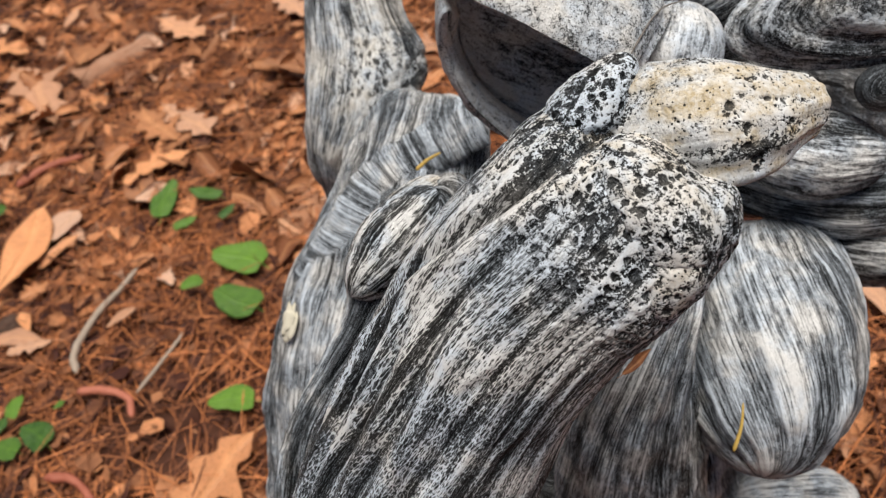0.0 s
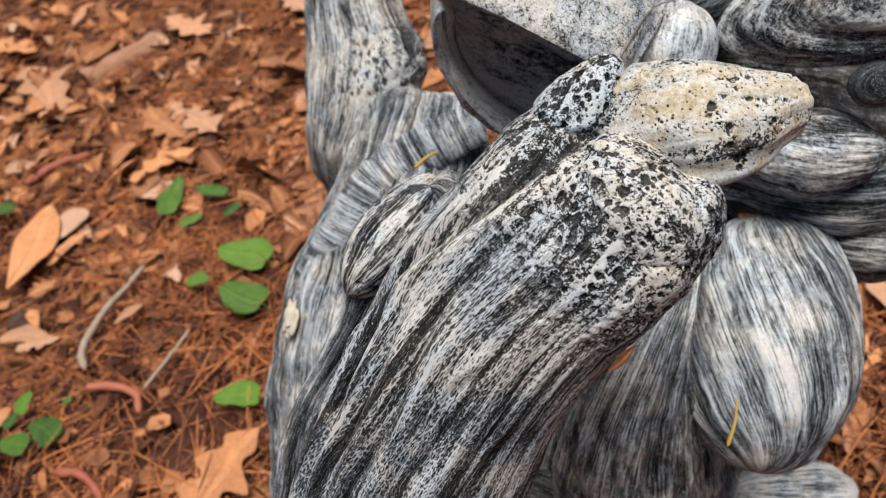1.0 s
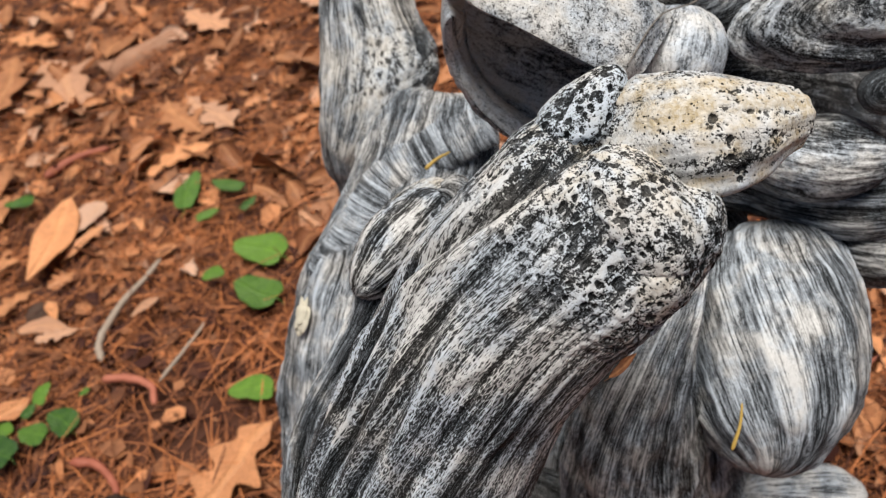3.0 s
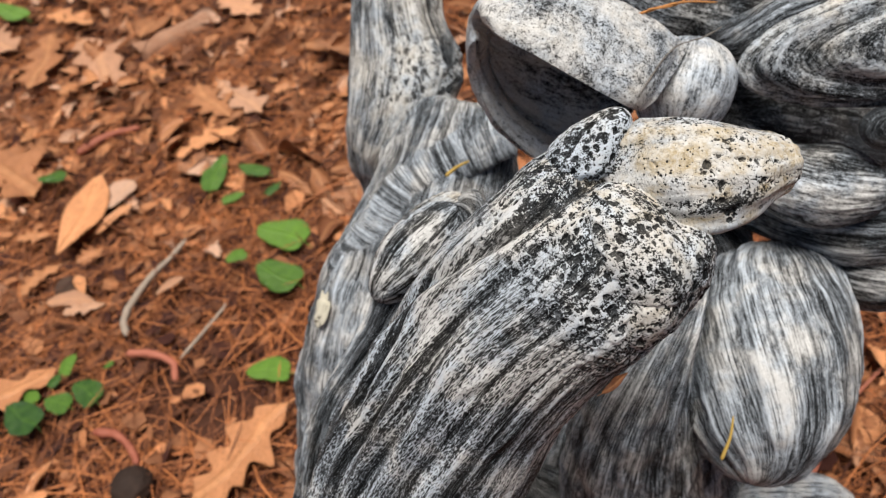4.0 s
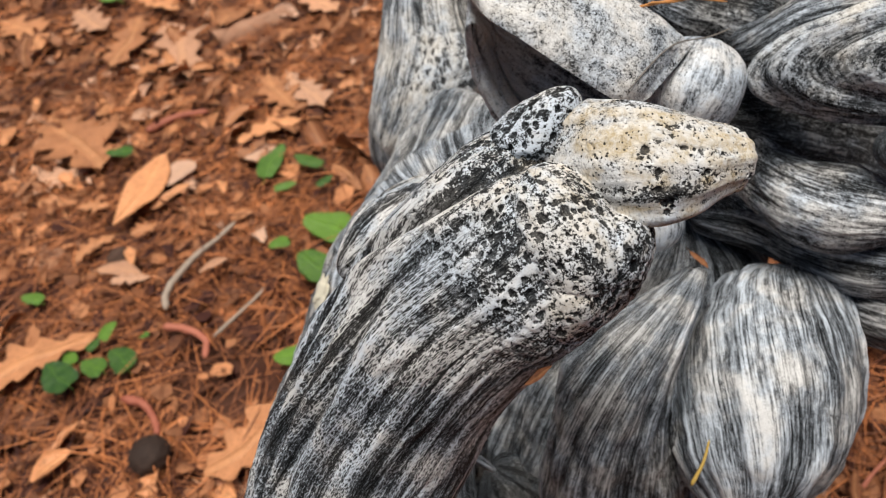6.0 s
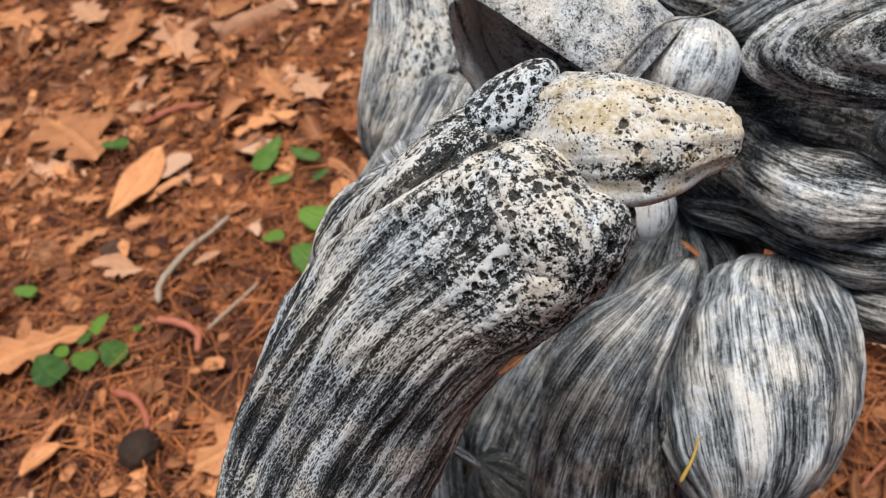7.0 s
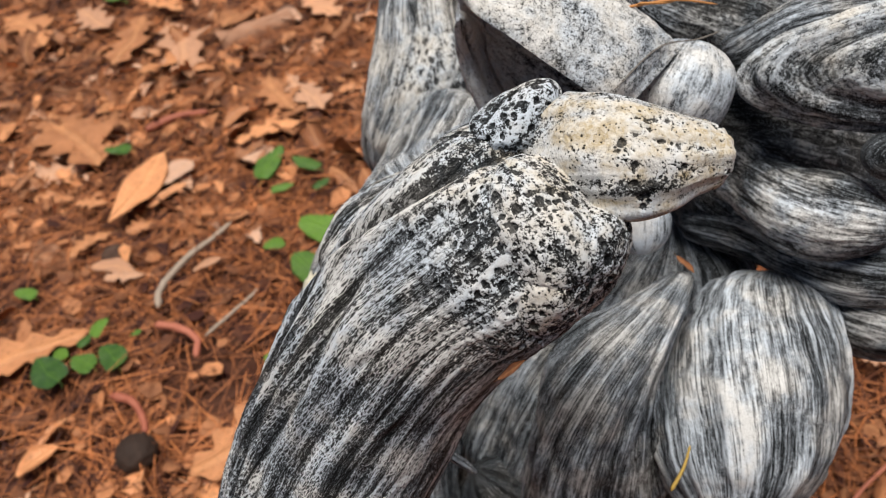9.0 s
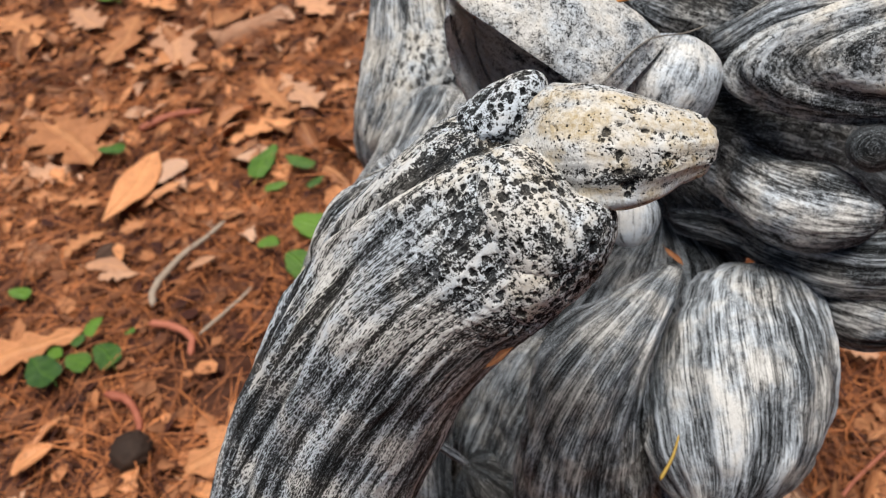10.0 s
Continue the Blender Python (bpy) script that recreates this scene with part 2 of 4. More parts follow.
BACK = [
    ((-0.0773, 0.4559, 0.4615), (0.0443, -0.0107, 0.0069), (-0.0049, -0.0095, 0.0169)),
    ((-0.0805, 0.4211, 0.4412), (0.0512, -0.0133, 0.0086), (-0.008, -0.0148, 0.0248)),
    ((-0.0884, 0.3894, 0.4184), (0.0568, -0.0113, 0.008), (-0.0079, -0.0205, 0.0273)),
    ((-0.1006, 0.3612, 0.3903), (0.0649, -0.0098, 0.0025), (-0.0047, -0.0247, 0.0244)),
    ((-0.1096, 0.3337, 0.358), (0.0697, -0.0102, 0.0002), (-0.0041, -0.0278, 0.0209)),
    ((-0.1153, 0.3063, 0.3142), (0.073, -0.009, -0.0035), (-0.0028, -0.0299, 0.018)),
    ((-0.1166, 0.2785, 0.2649), (0.076, -0.0088, -0.0046), (-0.0028, -0.0317, 0.0146)),
    ((-0.1232, 0.2497, 0.1898), (0.0804, -0.0034, -0.002), (-0.0011, -0.0326, 0.0126)),
]
FAR_WING = [
    ((-0.1359, 0.5962, 0.5801), (0.023, -0.0036, 0.0012), (-0.0029, -0.0141, 0.0139)),
    ((-0.1346, 0.5573, 0.541), (0.0269, -0.0066, 0.0039), (-0.0067, -0.0177, 0.0163)),
    ((-0.1335, 0.5248, 0.5037), (0.0326, -0.0078, 0.0039), (-0.007, -0.0202, 0.018)),
    ((-0.1292, 0.4984, 0.477), (0.0384, -0.0049, 0.0073), (-0.0061, -0.0199, 0.0188)),
    ((-0.1321, 0.4725, 0.4488), (0.035, -0.0066, 0.0087), (-0.0072, -0.0187, 0.015)),
    ((-0.144, 0.4577, 0.4193), (0.0226, -0.0063, 0.0092), (-0.0081, -0.0159, 0.009)),
    ((-0.1487, 0.4504, 0.395), (0.0111, -0.0071, 0.0065), (-0.0077, -0.0083, 0.004)),
]
FRINGE = [
    ((-0.1543, 0.3583, 0.3966), (0.0059, -0.0017, -0.0005), (-0.0004, -0.0017, 0.001)),
    ((-0.1231, 0.3697, 0.4275), (0.0122, -0.005, -0.001), (-0.0014, -0.0042, 0.0041)),
    ((-0.104, 0.393, 0.4495), (0.0102, -0.0066, -0.0014), (-0.0014, -0.0032, 0.0049)),
    ((-0.0826, 0.405, 0.4614), (0.0076, -0.0101, -0.0032), (-0.0013, -0.0026, 0.0052)),
    ((-0.0595, 0.4138, 0.4706), (0.007, -0.0124, -0.0029), (-0.0014, -0.002, 0.0055)),
    ((-0.0346, 0.42, 0.479), (0.0059, -0.0134, -0.0032), (-0.0014, -0.0019, 0.0055)),
]
FAR_KNUCKLE = ((-0.1003, 0.4790, 0.4690), (0.0150, 0.0200, 0.004), (-0.0060, 0.0060, 0.0105), (0.0080, -0.0065, 0.0085))
SKULL = ((0.1412, 0.4872, 0.4242), (-0.0842, -0.0674, 0.0812), (-0.013, -0.04, -0.0467), (0.0452, -0.0353, 0.0176))
NAPE = ((0.0706, 0.4776, 0.5403), (-0.0432, -0.0198, 0.0219), (-0.0062, -0.0198, -0.0302), (0.0242, -0.0338, 0.0171))
EAR_ROOT = ((0.0700, 0.3838, 0.5500), (0.0045, 0.0215, 0.0150), (-0.0240, 0.0013, 0.0035), (0.0032, -0.0185, 0.0237))
BROW = [
    ((0.0818, 0.4732, 0.5185), (0.0004, -0.011, -0.0024), (-0.0111, -0.0013, 0.0043)),
    ((0.103, 0.4177, 0.556), (0.0008, -0.0117, -0.0065), (-0.014, -0.0045, 0.0063)),
    ((0.1211, 0.4195, 0.567), (-0.0012, -0.016, -0.0058), (-0.0054, -0.0062, 0.0182)),
    ((0.1463, 0.425, 0.5712), (-0.0018, -0.0184, -0.0041), (0.0014, -0.0045, 0.0194)),
    ((0.178, 0.4293, 0.565), (-0.0021, -0.015, -0.0046), (0.0045, -0.0063, 0.0185)),
]
BROW_LOBE = ((0.203, 0.413, 0.569), (-0.003, -0.024, 0.016), (0.106, 0.019, 0.015), (-0.008, 0.012, 0.027))
EYE = ((0.166, 0.378, 0.5350), (-0.001, -0.008, 0.006), (0.0125, 0.002, 0.001), (-0.002, 0.005, 0.010))
CHEEK = [
    ((0.0823, 0.4280, 0.4760), (-0.0005, -0.0109, -0.0087), (-0.0037, -0.0083, 0.0106)),
    ((0.1039, 0.4090, 0.4820), (-0.0007, -0.0118, -0.0127), (-0.0062, -0.0122, 0.0117)),
    ((0.1281, 0.3794, 0.494), (-0.0001, -0.0142, -0.0149), (-0.0075, -0.0181, 0.0171)),
    ((0.1487, 0.3761, 0.4963), (-0.0006, -0.0106, -0.0186), (-0.0012, -0.0226, 0.0129)),
    ((0.1646, 0.3778, 0.4946), (-0.0009, -0.0075, -0.0125), (0.0093, -0.0135, 0.0074)),
    ((0.175, 0.3881, 0.4851), (-0.0014, -0.0051, -0.0036), (0.0048, -0.0028, 0.0022)),
]
CHEEK_LOW = [
    ((0.0793, 0.4120, 0.4420), (0.0015, -0.0087, -0.0078), (-0.0027, -0.008, 0.0085)),
    ((0.1083, 0.4030, 0.4460), (-0.0014, -0.0106, -0.0081), (-0.0028, -0.0106, 0.0143)),
    ((0.1391, 0.3870, 0.4530), (-0.0011, -0.0085, -0.0099), (-0.0019, -0.015, 0.0131)),
    ((0.168, 0.3758, 0.461), (-0.0005, -0.0105, -0.0118), (0.0038, -0.0162, 0.0143)),
    ((0.2058, 0.3899, 0.457), (0.003, -0.0119, -0.0143), (0.0072, -0.0152, 0.0141)),
]
JAW = ((0.1808, 0.3778, 0.4269), (-0.031, -0.0012, 0.005), (-0.0017, -0.0166, -0.0147), (0.0043, -0.0199, 0.022))
SHOULDER = ((0.1292, 0.32, 0.4077), (-0.0078, -0.0625, -0.0275), (0.0461, -0.0058, 0), (-0.0027, -0.0215, 0.0495))
SHOULDER_FOLD = ((0.1267, 0.3743, 0.4191), (0.0286, 0.0176, -0.0042), (-0.0064, 0.0129, 0.0102), (0.0117, -0.0133, 0.0242))
ARM = [
    ((0.0840, 0.3520, 0.4570), (0.0054, 0.002, -0.0040), (0.0041, -0.0022, 0.0050)),
    ((0.0750, 0.318, 0.4640), (0.0128, 0.005, -0.008), (0.010, -0.0089, 0.0115)),
    ((0.0607, 0.2938, 0.4517), (0.0237, 0.0077, -0.0068), (0.0114, -0.0257, 0.0105)),
    ((0.0572, 0.2817, 0.4094), (0.0332, 0.0012, -0.0025), (0.0018, -0.0354, 0.0064)),
    ((0.0568, 0.2752, 0.35), (0.0409, -0.0025, 0.0116), (-0.0029, -0.0358, 0.0024)),
    ((0.0599, 0.2726, 0.2788), (0.0456, -0.0033, 0.0226), (-0.0031, -0.0358, 0.0012)),
]
EAR_DROP = ((0.0640, 0.3450, 0.4980), (-0.002, 0.0060, 0.0150), (0.0135, 0.0030, 0.0020), (-0.0003, -0.0085, 0.0065))
FOREARM = ((0.0177, 0.2879, 0.2511), (-0.0467, 0.0011, 0.0473), (-0.0179, -0.043, -0.0167), (0.0215, -0.0173, 0.0216))
FOOT = ((0.172, 0.3325, 0.2104), (-0.0449, -0.0137, 0.0209), (0.0017, -0.0208, -0.0098), (0.0144, -0.0103, 0.0242))
EAR = [
    [(-0.0194, 0.3451, 0.6168), (-0.0227, 0.3514, 0.6179), (-0.0292, 0.3643, 0.6041), (-0.03, 0.3643, 0.5976), (-0.0268, 0.3571, 0.5972)],
    [(-0.0089, 0.3365, 0.6136), (-0.0086, 0.3627, 0.6173), (-0.0302, 0.3928, 0.5871), (-0.0384, 0.3918, 0.5626), (-0.0326, 0.3678, 0.5677)],
    [(0.0069, 0.332, 0.6075), (0.0114, 0.3681, 0.6135), (-0.0142, 0.3999, 0.5728), (-0.0326, 0.3962, 0.5366), (-0.0286, 0.3647, 0.5499)],
    [(0.027, 0.331, 0.5943), (0.0323, 0.3756, 0.6042), (0.0083, 0.4063, 0.5552), (-0.0161, 0.397, 0.5169), (-0.0198, 0.3643, 0.5324)],
    [(0.0446, 0.3348, 0.5794), (0.0561, 0.3785, 0.5873), (0.0361, 0.4054, 0.5429), (0.009, 0.3945, 0.5046), (-0.0008, 0.3655, 0.512)],
    [(0.0507, 0.3426, 0.5696), (0.0661, 0.3801, 0.575), (0.0524, 0.3971, 0.543), (0.0333, 0.386, 0.5147), (0.023, 0.3729, 0.5082)],
]
LEAVES = [
    ((-0.781, 0.781, 0), (-0.760, 0.619, 0), 0.4, 0, 0.1, 0.98),
    ((-0.588, 0.906, 0), (-0.671, 0.826, 0), 0.4, 1, 0.12, 0.85),
    ((-1.063, 0.832, 0), (-0.878, 0.724, 0), 0.66, 1, 0.28, 0.35),
    ((-0.663, 0.450, 0), (-0.754, 0.329, 0), 0.5, 1, 0.08, 0.66),
    ((-0.334, 0.445, 0), (-0.399, 0.313, 0), 0.55, 1, 0.06, 0.85),
    ((-1.039, 1.133, 0), (-0.865, 0.982, 0), 0.45, 1, 0.2, 0.7),
    ((-0.727, 0.777, 0), (-0.741, 0.713, 0), 0.75, 0, 0.3, 0.92),
    ((-0.720, 1.003, 0), (-0.625, 0.918, 0), 0.5, 1, 0.15, 0.65),
    ((-0.679, 1.011, 0), (-0.572, 0.930, 0), 0.45, 1, 0.15, 0.6),
    ((-1.091, 1.145, 0), (-1.042, 0.975, 0), 0.5, 1, 0.2, 0.35),
    ((-0.806, 1.277, 0), (-0.695, 1.211, 0), 0.5, 1, 0.2, 0.9),
    ((-1.162, 1.199, 0), (-1.028, 1.177, 0), 0.4, 1, 0.15, 0.75),
    ((-1.427, 1.088, 0), (-1.247, 1.013, 0), 0.5, 1, 0.25, 0.65),
    ((-1.278, 1.136, 0), (-1.151, 1.092, 0), 0.6, 1, 0.2, 0.7),
    ((-0.604, 1.336, 0), (-0.495, 1.264, 0), 0.5, 1, 0.2, 0.7),
    ((0.313, 0.677, 0), (0.326, 0.631, 0), 0.5, 0, 0.2, 0.7),
    ((0.208, 0.733, 0), (0.260, 0.731, 0), 0.5, 1, 0.2, 0.75),
    ((0.220, 0.671, 0), (0.263, 0.669, 0), 0.6, 1, 0.15, 0.8),
    ((-0.736, 0.543, 0), (-0.662, 0.553, 0), 0.35, 0, 0.2, 0.7),
    ((-0.553, 0.605, 0), (-0.578, 0.571, 0), 0.4, 0, 0.3, 0.5),
    ((-0.649, 0.552, 0), (-0.699, 0.524, 0), 0.4, 1, 0.2, 0.6),
    ((-0.758, 0.610, 0), (-0.785, 0.550, 0), 0.5, 1, 0.25, 0.75),
    ((-0.715, 0.590, 0), (-0.685, 0.560, 0), 0.4, 0, 0.3, 0.85),
    ((-0.800, 0.660, 0), (-0.850, 0.640, 0), 0.5, 1, 0.3, 0.66),
]
GREENS = [
    ((-0.401, 0.683, 0), (-0.488, 0.702, 0), 0.72, 0.75),
    ((-0.383, 0.610, 0), (-0.460, 0.631, 0), 0.78, 0.45),
    ((-0.474, 0.650, 0), (-0.497, 0.625, 0), 0.8, 0.8),
    ((-0.351, 0.490, 0), (-0.413, 0.477, 0), 0.62, 0.9),
    ((-0.583, 0.757, 0), (-0.594, 0.841, 0), 0.5, 0.5),
    ((-0.498, 0.794, 0), (-0.558, 0.806, 0), 0.5, 0.4),
    ((-0.560, 0.742, 0), (-0.524, 0.765, 0), 0.6, 0.5),
    ((-0.493, 0.759, 0), (-0.479, 0.791, 0), 0.6, 0.3),
    ((-0.637, 0.431, 0), (-0.635, 0.467, 0), 0.6, 0.7),
    ((-0.576, 0.410, 0), (-0.624, 0.430, 0), 0.8, 0.25),
    ((-0.604, 0.395, 0), (-0.646, 0.399, 0), 0.8, 0.25),
    ((-0.628, 0.362, 0), (-0.688, 0.382, 0), 0.8, 0.15),
    ((-0.658, 0.397, 0), (-0.687, 0.412, 0), 0.7, 0.6),
    ((-0.649, 0.415, 0), (-0.643, 0.439, 0), 0.8, 0.25),
    ((-0.833, 0.767, 0), (-0.883, 0.751, 0), 0.5, 0.25),
    ((-0.779, 0.472, 0), (-0.821, 0.474, 0), 0.6, 0.75),
    ((-1.192, 1.196, 0), (-1.305, 1.220, 0), 0.5, 0.75),
    ((-0.579, 0.462, 0), (-0.588, 0.448, 0), 0.6, 0.5),
]
TWIG = [(-0.591, 0.506, 0), (-0.608, 0.529, 0), (-0.613, 0.554, 0), (-0.603, 0.593, 0), (-0.591, 0.633, 0), (-0.582, 0.672, 0)]
POD_A = [(-0.579, 0.481, 0), (-0.545, 0.486, 0), (-0.510, 0.478, 0), (-0.494, 0.453, 0)]
POD_B = [(-0.564, 0.372, 0), (-0.532, 0.374, 0), (-0.504, 0.359, 0), (-0.487, 0.343, 0)]
TWIG_RIGHT = [(0.216, 0.434, 0), (0.241, 0.498, 0), (0.267, 0.544, 0), (0.300, 0.589, 0)]
STICK = [(-0.861, 0.829, 0), (-0.829, 0.875, 0), (-0.780, 0.899, 0)]
STICK_LONG = [(-0.506, 0.488, 0), (-0.487, 0.557, 0), (-0.480, 0.578, 0)]
BARE_AT = (-0.464, 0.47, 0)
CONE_AT = (-0.483, 0.319, 0)
CONE_B_AT = (-0.731, 0.579, 0)
ROLL_AT = ((-0.892, 1.097, 0), (-0.801, 1.213, 0))
BARK_AT = ((-0.837, 0.832, 0), (-0.784, 0.891, 0))
NEEDLE_SHOULDER = [(0.1032, 0.2445, 0.4285), (0.1066, 0.2545, 0.4353), (0.1074, 0.2636, 0.441)]
NEEDLE_TOP = [(0.0459, 0.3733, 0.6008), (0.0649, 0.3876, 0.5979), (0.082, 0.3971, 0.5919)]
NEEDLE_TOP_B = [(0.0506, 0.3764, 0.6014), (0.0625, 0.386, 0.5976), (0.0705, 0.3969, 0.5964)]
NEEDLE_BACK = [(-0.0678, 0.3861, 0.4751), (-0.0617, 0.3921, 0.4775), (-0.0544, 0.3972, 0.4787)]
WEB = [(0.0506, 0.337, 0.5828), (0.063, 0.3654, 0.5873), (0.0769, 0.3828, 0.5823), (0.0852, 0.3935, 0.5808)]
CHIP = [(0.0513, 0.1874, 0.5754), (0.0596, 0.192, 0.5826)]
CHIP_B = [(0.0812, 0.3517, 0.4737), (0.0911, 0.3482, 0.4668)]
FIN = ((-0.018, 0.2412, 0.4104), (-0.0008, 0.2435, 0.3896))
DROPPING = [(-0.1539, 0.3306, 0.3961)]
# -- end of forms --


# ---- noise on arrays ----
def lattice(i, j, k, seed):
    n = (i * 374761393 + j * 668265263 + k * 2147483647 + seed * 974711) & 0xFFFFFFFF
    n = ((n ^ (n >> 13)) * 1274126177) & 0xFFFFFFFF
    return ((n ^ (n >> 16)) & 0xFFFF) / 65535.0


def value_noise(x, y, z, seed=0):
    i, j, k = (np.floor(v).astype(np.int64) for v in (x, y, z))
    u, v, w = x - i, y - j, z - k
    u, v, w = (c * c * (3 - 2 * c) for c in (u, v, w))
    total = 0
    for a in (0, 1):
        for b in (0, 1):
            for c in (0, 1):
                total = total + lattice(i + a, j + b, k + c, seed) * (u if a else 1 - u) * (v if b else 1 - v) * (w if c else 1 - w)
    return total


def fbm(x, y, z, octaves=3, seed=0):
    total, size, weight = 0, 1.0, 0
    for n in range(octaves):
        total = total + value_noise(x * 2**n, y * 2**n, z * 2**n, seed + n) * size
        weight, size = weight + size, size * 0.5
    return total / weight


def craters(p, cell, chance, seed):
    """Round hollows, one to a cell of space at most: 1 in the middle, 0 outside."""
    q = p / cell
    base = np.floor(q).astype(np.int64)
    best = np.zeros(len(p))
    for a in (-1, 0, 1):
        for b in (-1, 0, 1):
            for c in (-1, 0, 1):
                i, j, k = base[:, 0] + a, base[:, 1] + b, base[:, 2] + c
                centre = np.stack([i + lattice(i, j, k, seed), j + lattice(i, j, k, seed + 1), k + lattice(i, j, k, seed + 2)], 1)
                size = 0.17 + 0.42 * lattice(i, j, k, seed + 3) ** 2
                d = np.linalg.norm(q - centre, axis=1) / size
                there = lattice(i, j, k, seed + 4) < chance
                best = np.maximum(best, np.where(there, np.clip(1 - d, 0, 1), 0))
    return np.clip(best * 2.4, 0, 1)


# ---- the statue: swept forms, carved and joined into one mesh ----
def spline(values, t):
    """Catmull-Rom through rows of values, at t in 0..1."""
    v = np.asarray(values, float)
    v = np.concatenate([2 * v[:1] - v[1:2], v, 2 * v[-1:] - v[-2:-1]])
    x = np.clip(t, 0, 1) * (len(v) - 3)
    i = np.minimum(np.floor(x).astype(int), len(v) - 4)
    f = (x - i)[:, None]
    a, b, c, d = v[i], v[i + 1], v[i + 2], v[i + 3]
    return 0.5 * (2 * b + (c - a) * f + (2 * a - 5 * b + 4 * c - d) * f**2 + (3 * b - a - 3 * c + d) * f**3)


class Form:
    """A swept form: rows of centre, half width and half depth, and the length run at each."""

    def __init__(self, rows, run):
        self.rows, self.run = rows, run

    def at(self, s):
        return np.stack([np.interp(s, self.run, self.rows[:, n]) for n in range(9)], 1)

    def off(self, p):
        """About how far points lie outside the form."""
        r = self.rows[::2]
        gap = np.full(len(p), 1e9)
        best = np.full(len(p), 1e9)
        for row in r:
            d = p - row[:3]
            la, lb = np.linalg.norm(row[3:6]), np.linalg.norm(row[6:9])
            far = np.linalg.norm(d, axis=1)
            qa, qb = d @ row[3:6] / la**2, d @ row[6:9] / lb**2
            rest = np.sqrt(np.maximum(far**2 - (qa * la) ** 2 - (qb * lb) ** 2, 0))
            value = (np.sqrt(qa**2 + qb**2) - 1) * min(la, lb)
            value = np.where(rest < 0.012, np.maximum(value, rest - 0.006), 1e9)
            better = value < best
            best[better] = value[better]
        return np.minimum(best, gap)


def tube(sections, caps=(0.6, 0.6)):
    """A form through sections of (centre, half width, half depth), with rounded ends."""
    v = np.array(sections, float).reshape(len(sections), 9)
    rows = spline(v, np.linspace(0, 1, 60))
    ends = []
    for row, way, cap in ((rows[0], rows[0, :3] - rows[1, :3], caps[0]), (rows[-1], rows[-1, :3] - rows[-2, :3], caps[1])):
        size = min(np.linalg.norm(row[3:6]), np.linalg.norm(row[6:9])) * cap
        way = way / np.linalg.norm(way)
        angle = np.linspace(0, np.pi / 2, 12)[1:]
        ends.append(np.array([np.r_[row[:3] + way * size * np.sin(q), row[3:] * max(np.cos(q), 1e-3)] for q in angle]))
    rows = np.concatenate([ends[0][::-1], rows, ends[1]])
    # the run counts the shrinking of the ends too, so that they get rings of their own
    steps = np.linalg.norm(np.diff(rows[:, :3], axis=0), axis=1) + 0.5 * np.linalg.norm(np.diff(rows[:, 3:6], axis=0), axis=1)
    return Form(rows, np.r_[0, np.cumsum(steps)])


def egg(centre, axis, a, b, power=2.0):
    c, u = np.array(centre), np.array(axis)
    t = -np.cos(np.linspace(0, np.pi, 40))
    size = np.maximum((1 - np.abs(t) ** power), 1e-5) ** (1 / power)
    rows = np.array([np.r_[c + u * q, np.array(a) * s, np.array(b) * s] for q, s in zip(t, size)])
    return Form(rows, np.linspace(0, np.pi * np.linalg.norm(u), 40))


STATUE = {"v": [], "f": [], "flow": [], "relief": [], "holes": [], "cream": [], "fine": [], "count": 0}


def grid_faces(rows, cols, start):
    i = np.arange(rows - 1)[:, None] * cols + np.arange(cols - 1)[None]
    i = i.ravel() + start
    return np.stack([i, i + cols, i + cols + 1, i + 1], 1)


def grid_normals(p):
    du = np.gradient(p, axis=0)
    dv = np.gradient(p, axis=1)
    n = np.cross(dv, du)
    return n / np.maximum(np.linalg.norm(n, axis=2, keepdims=True), 1e-12)


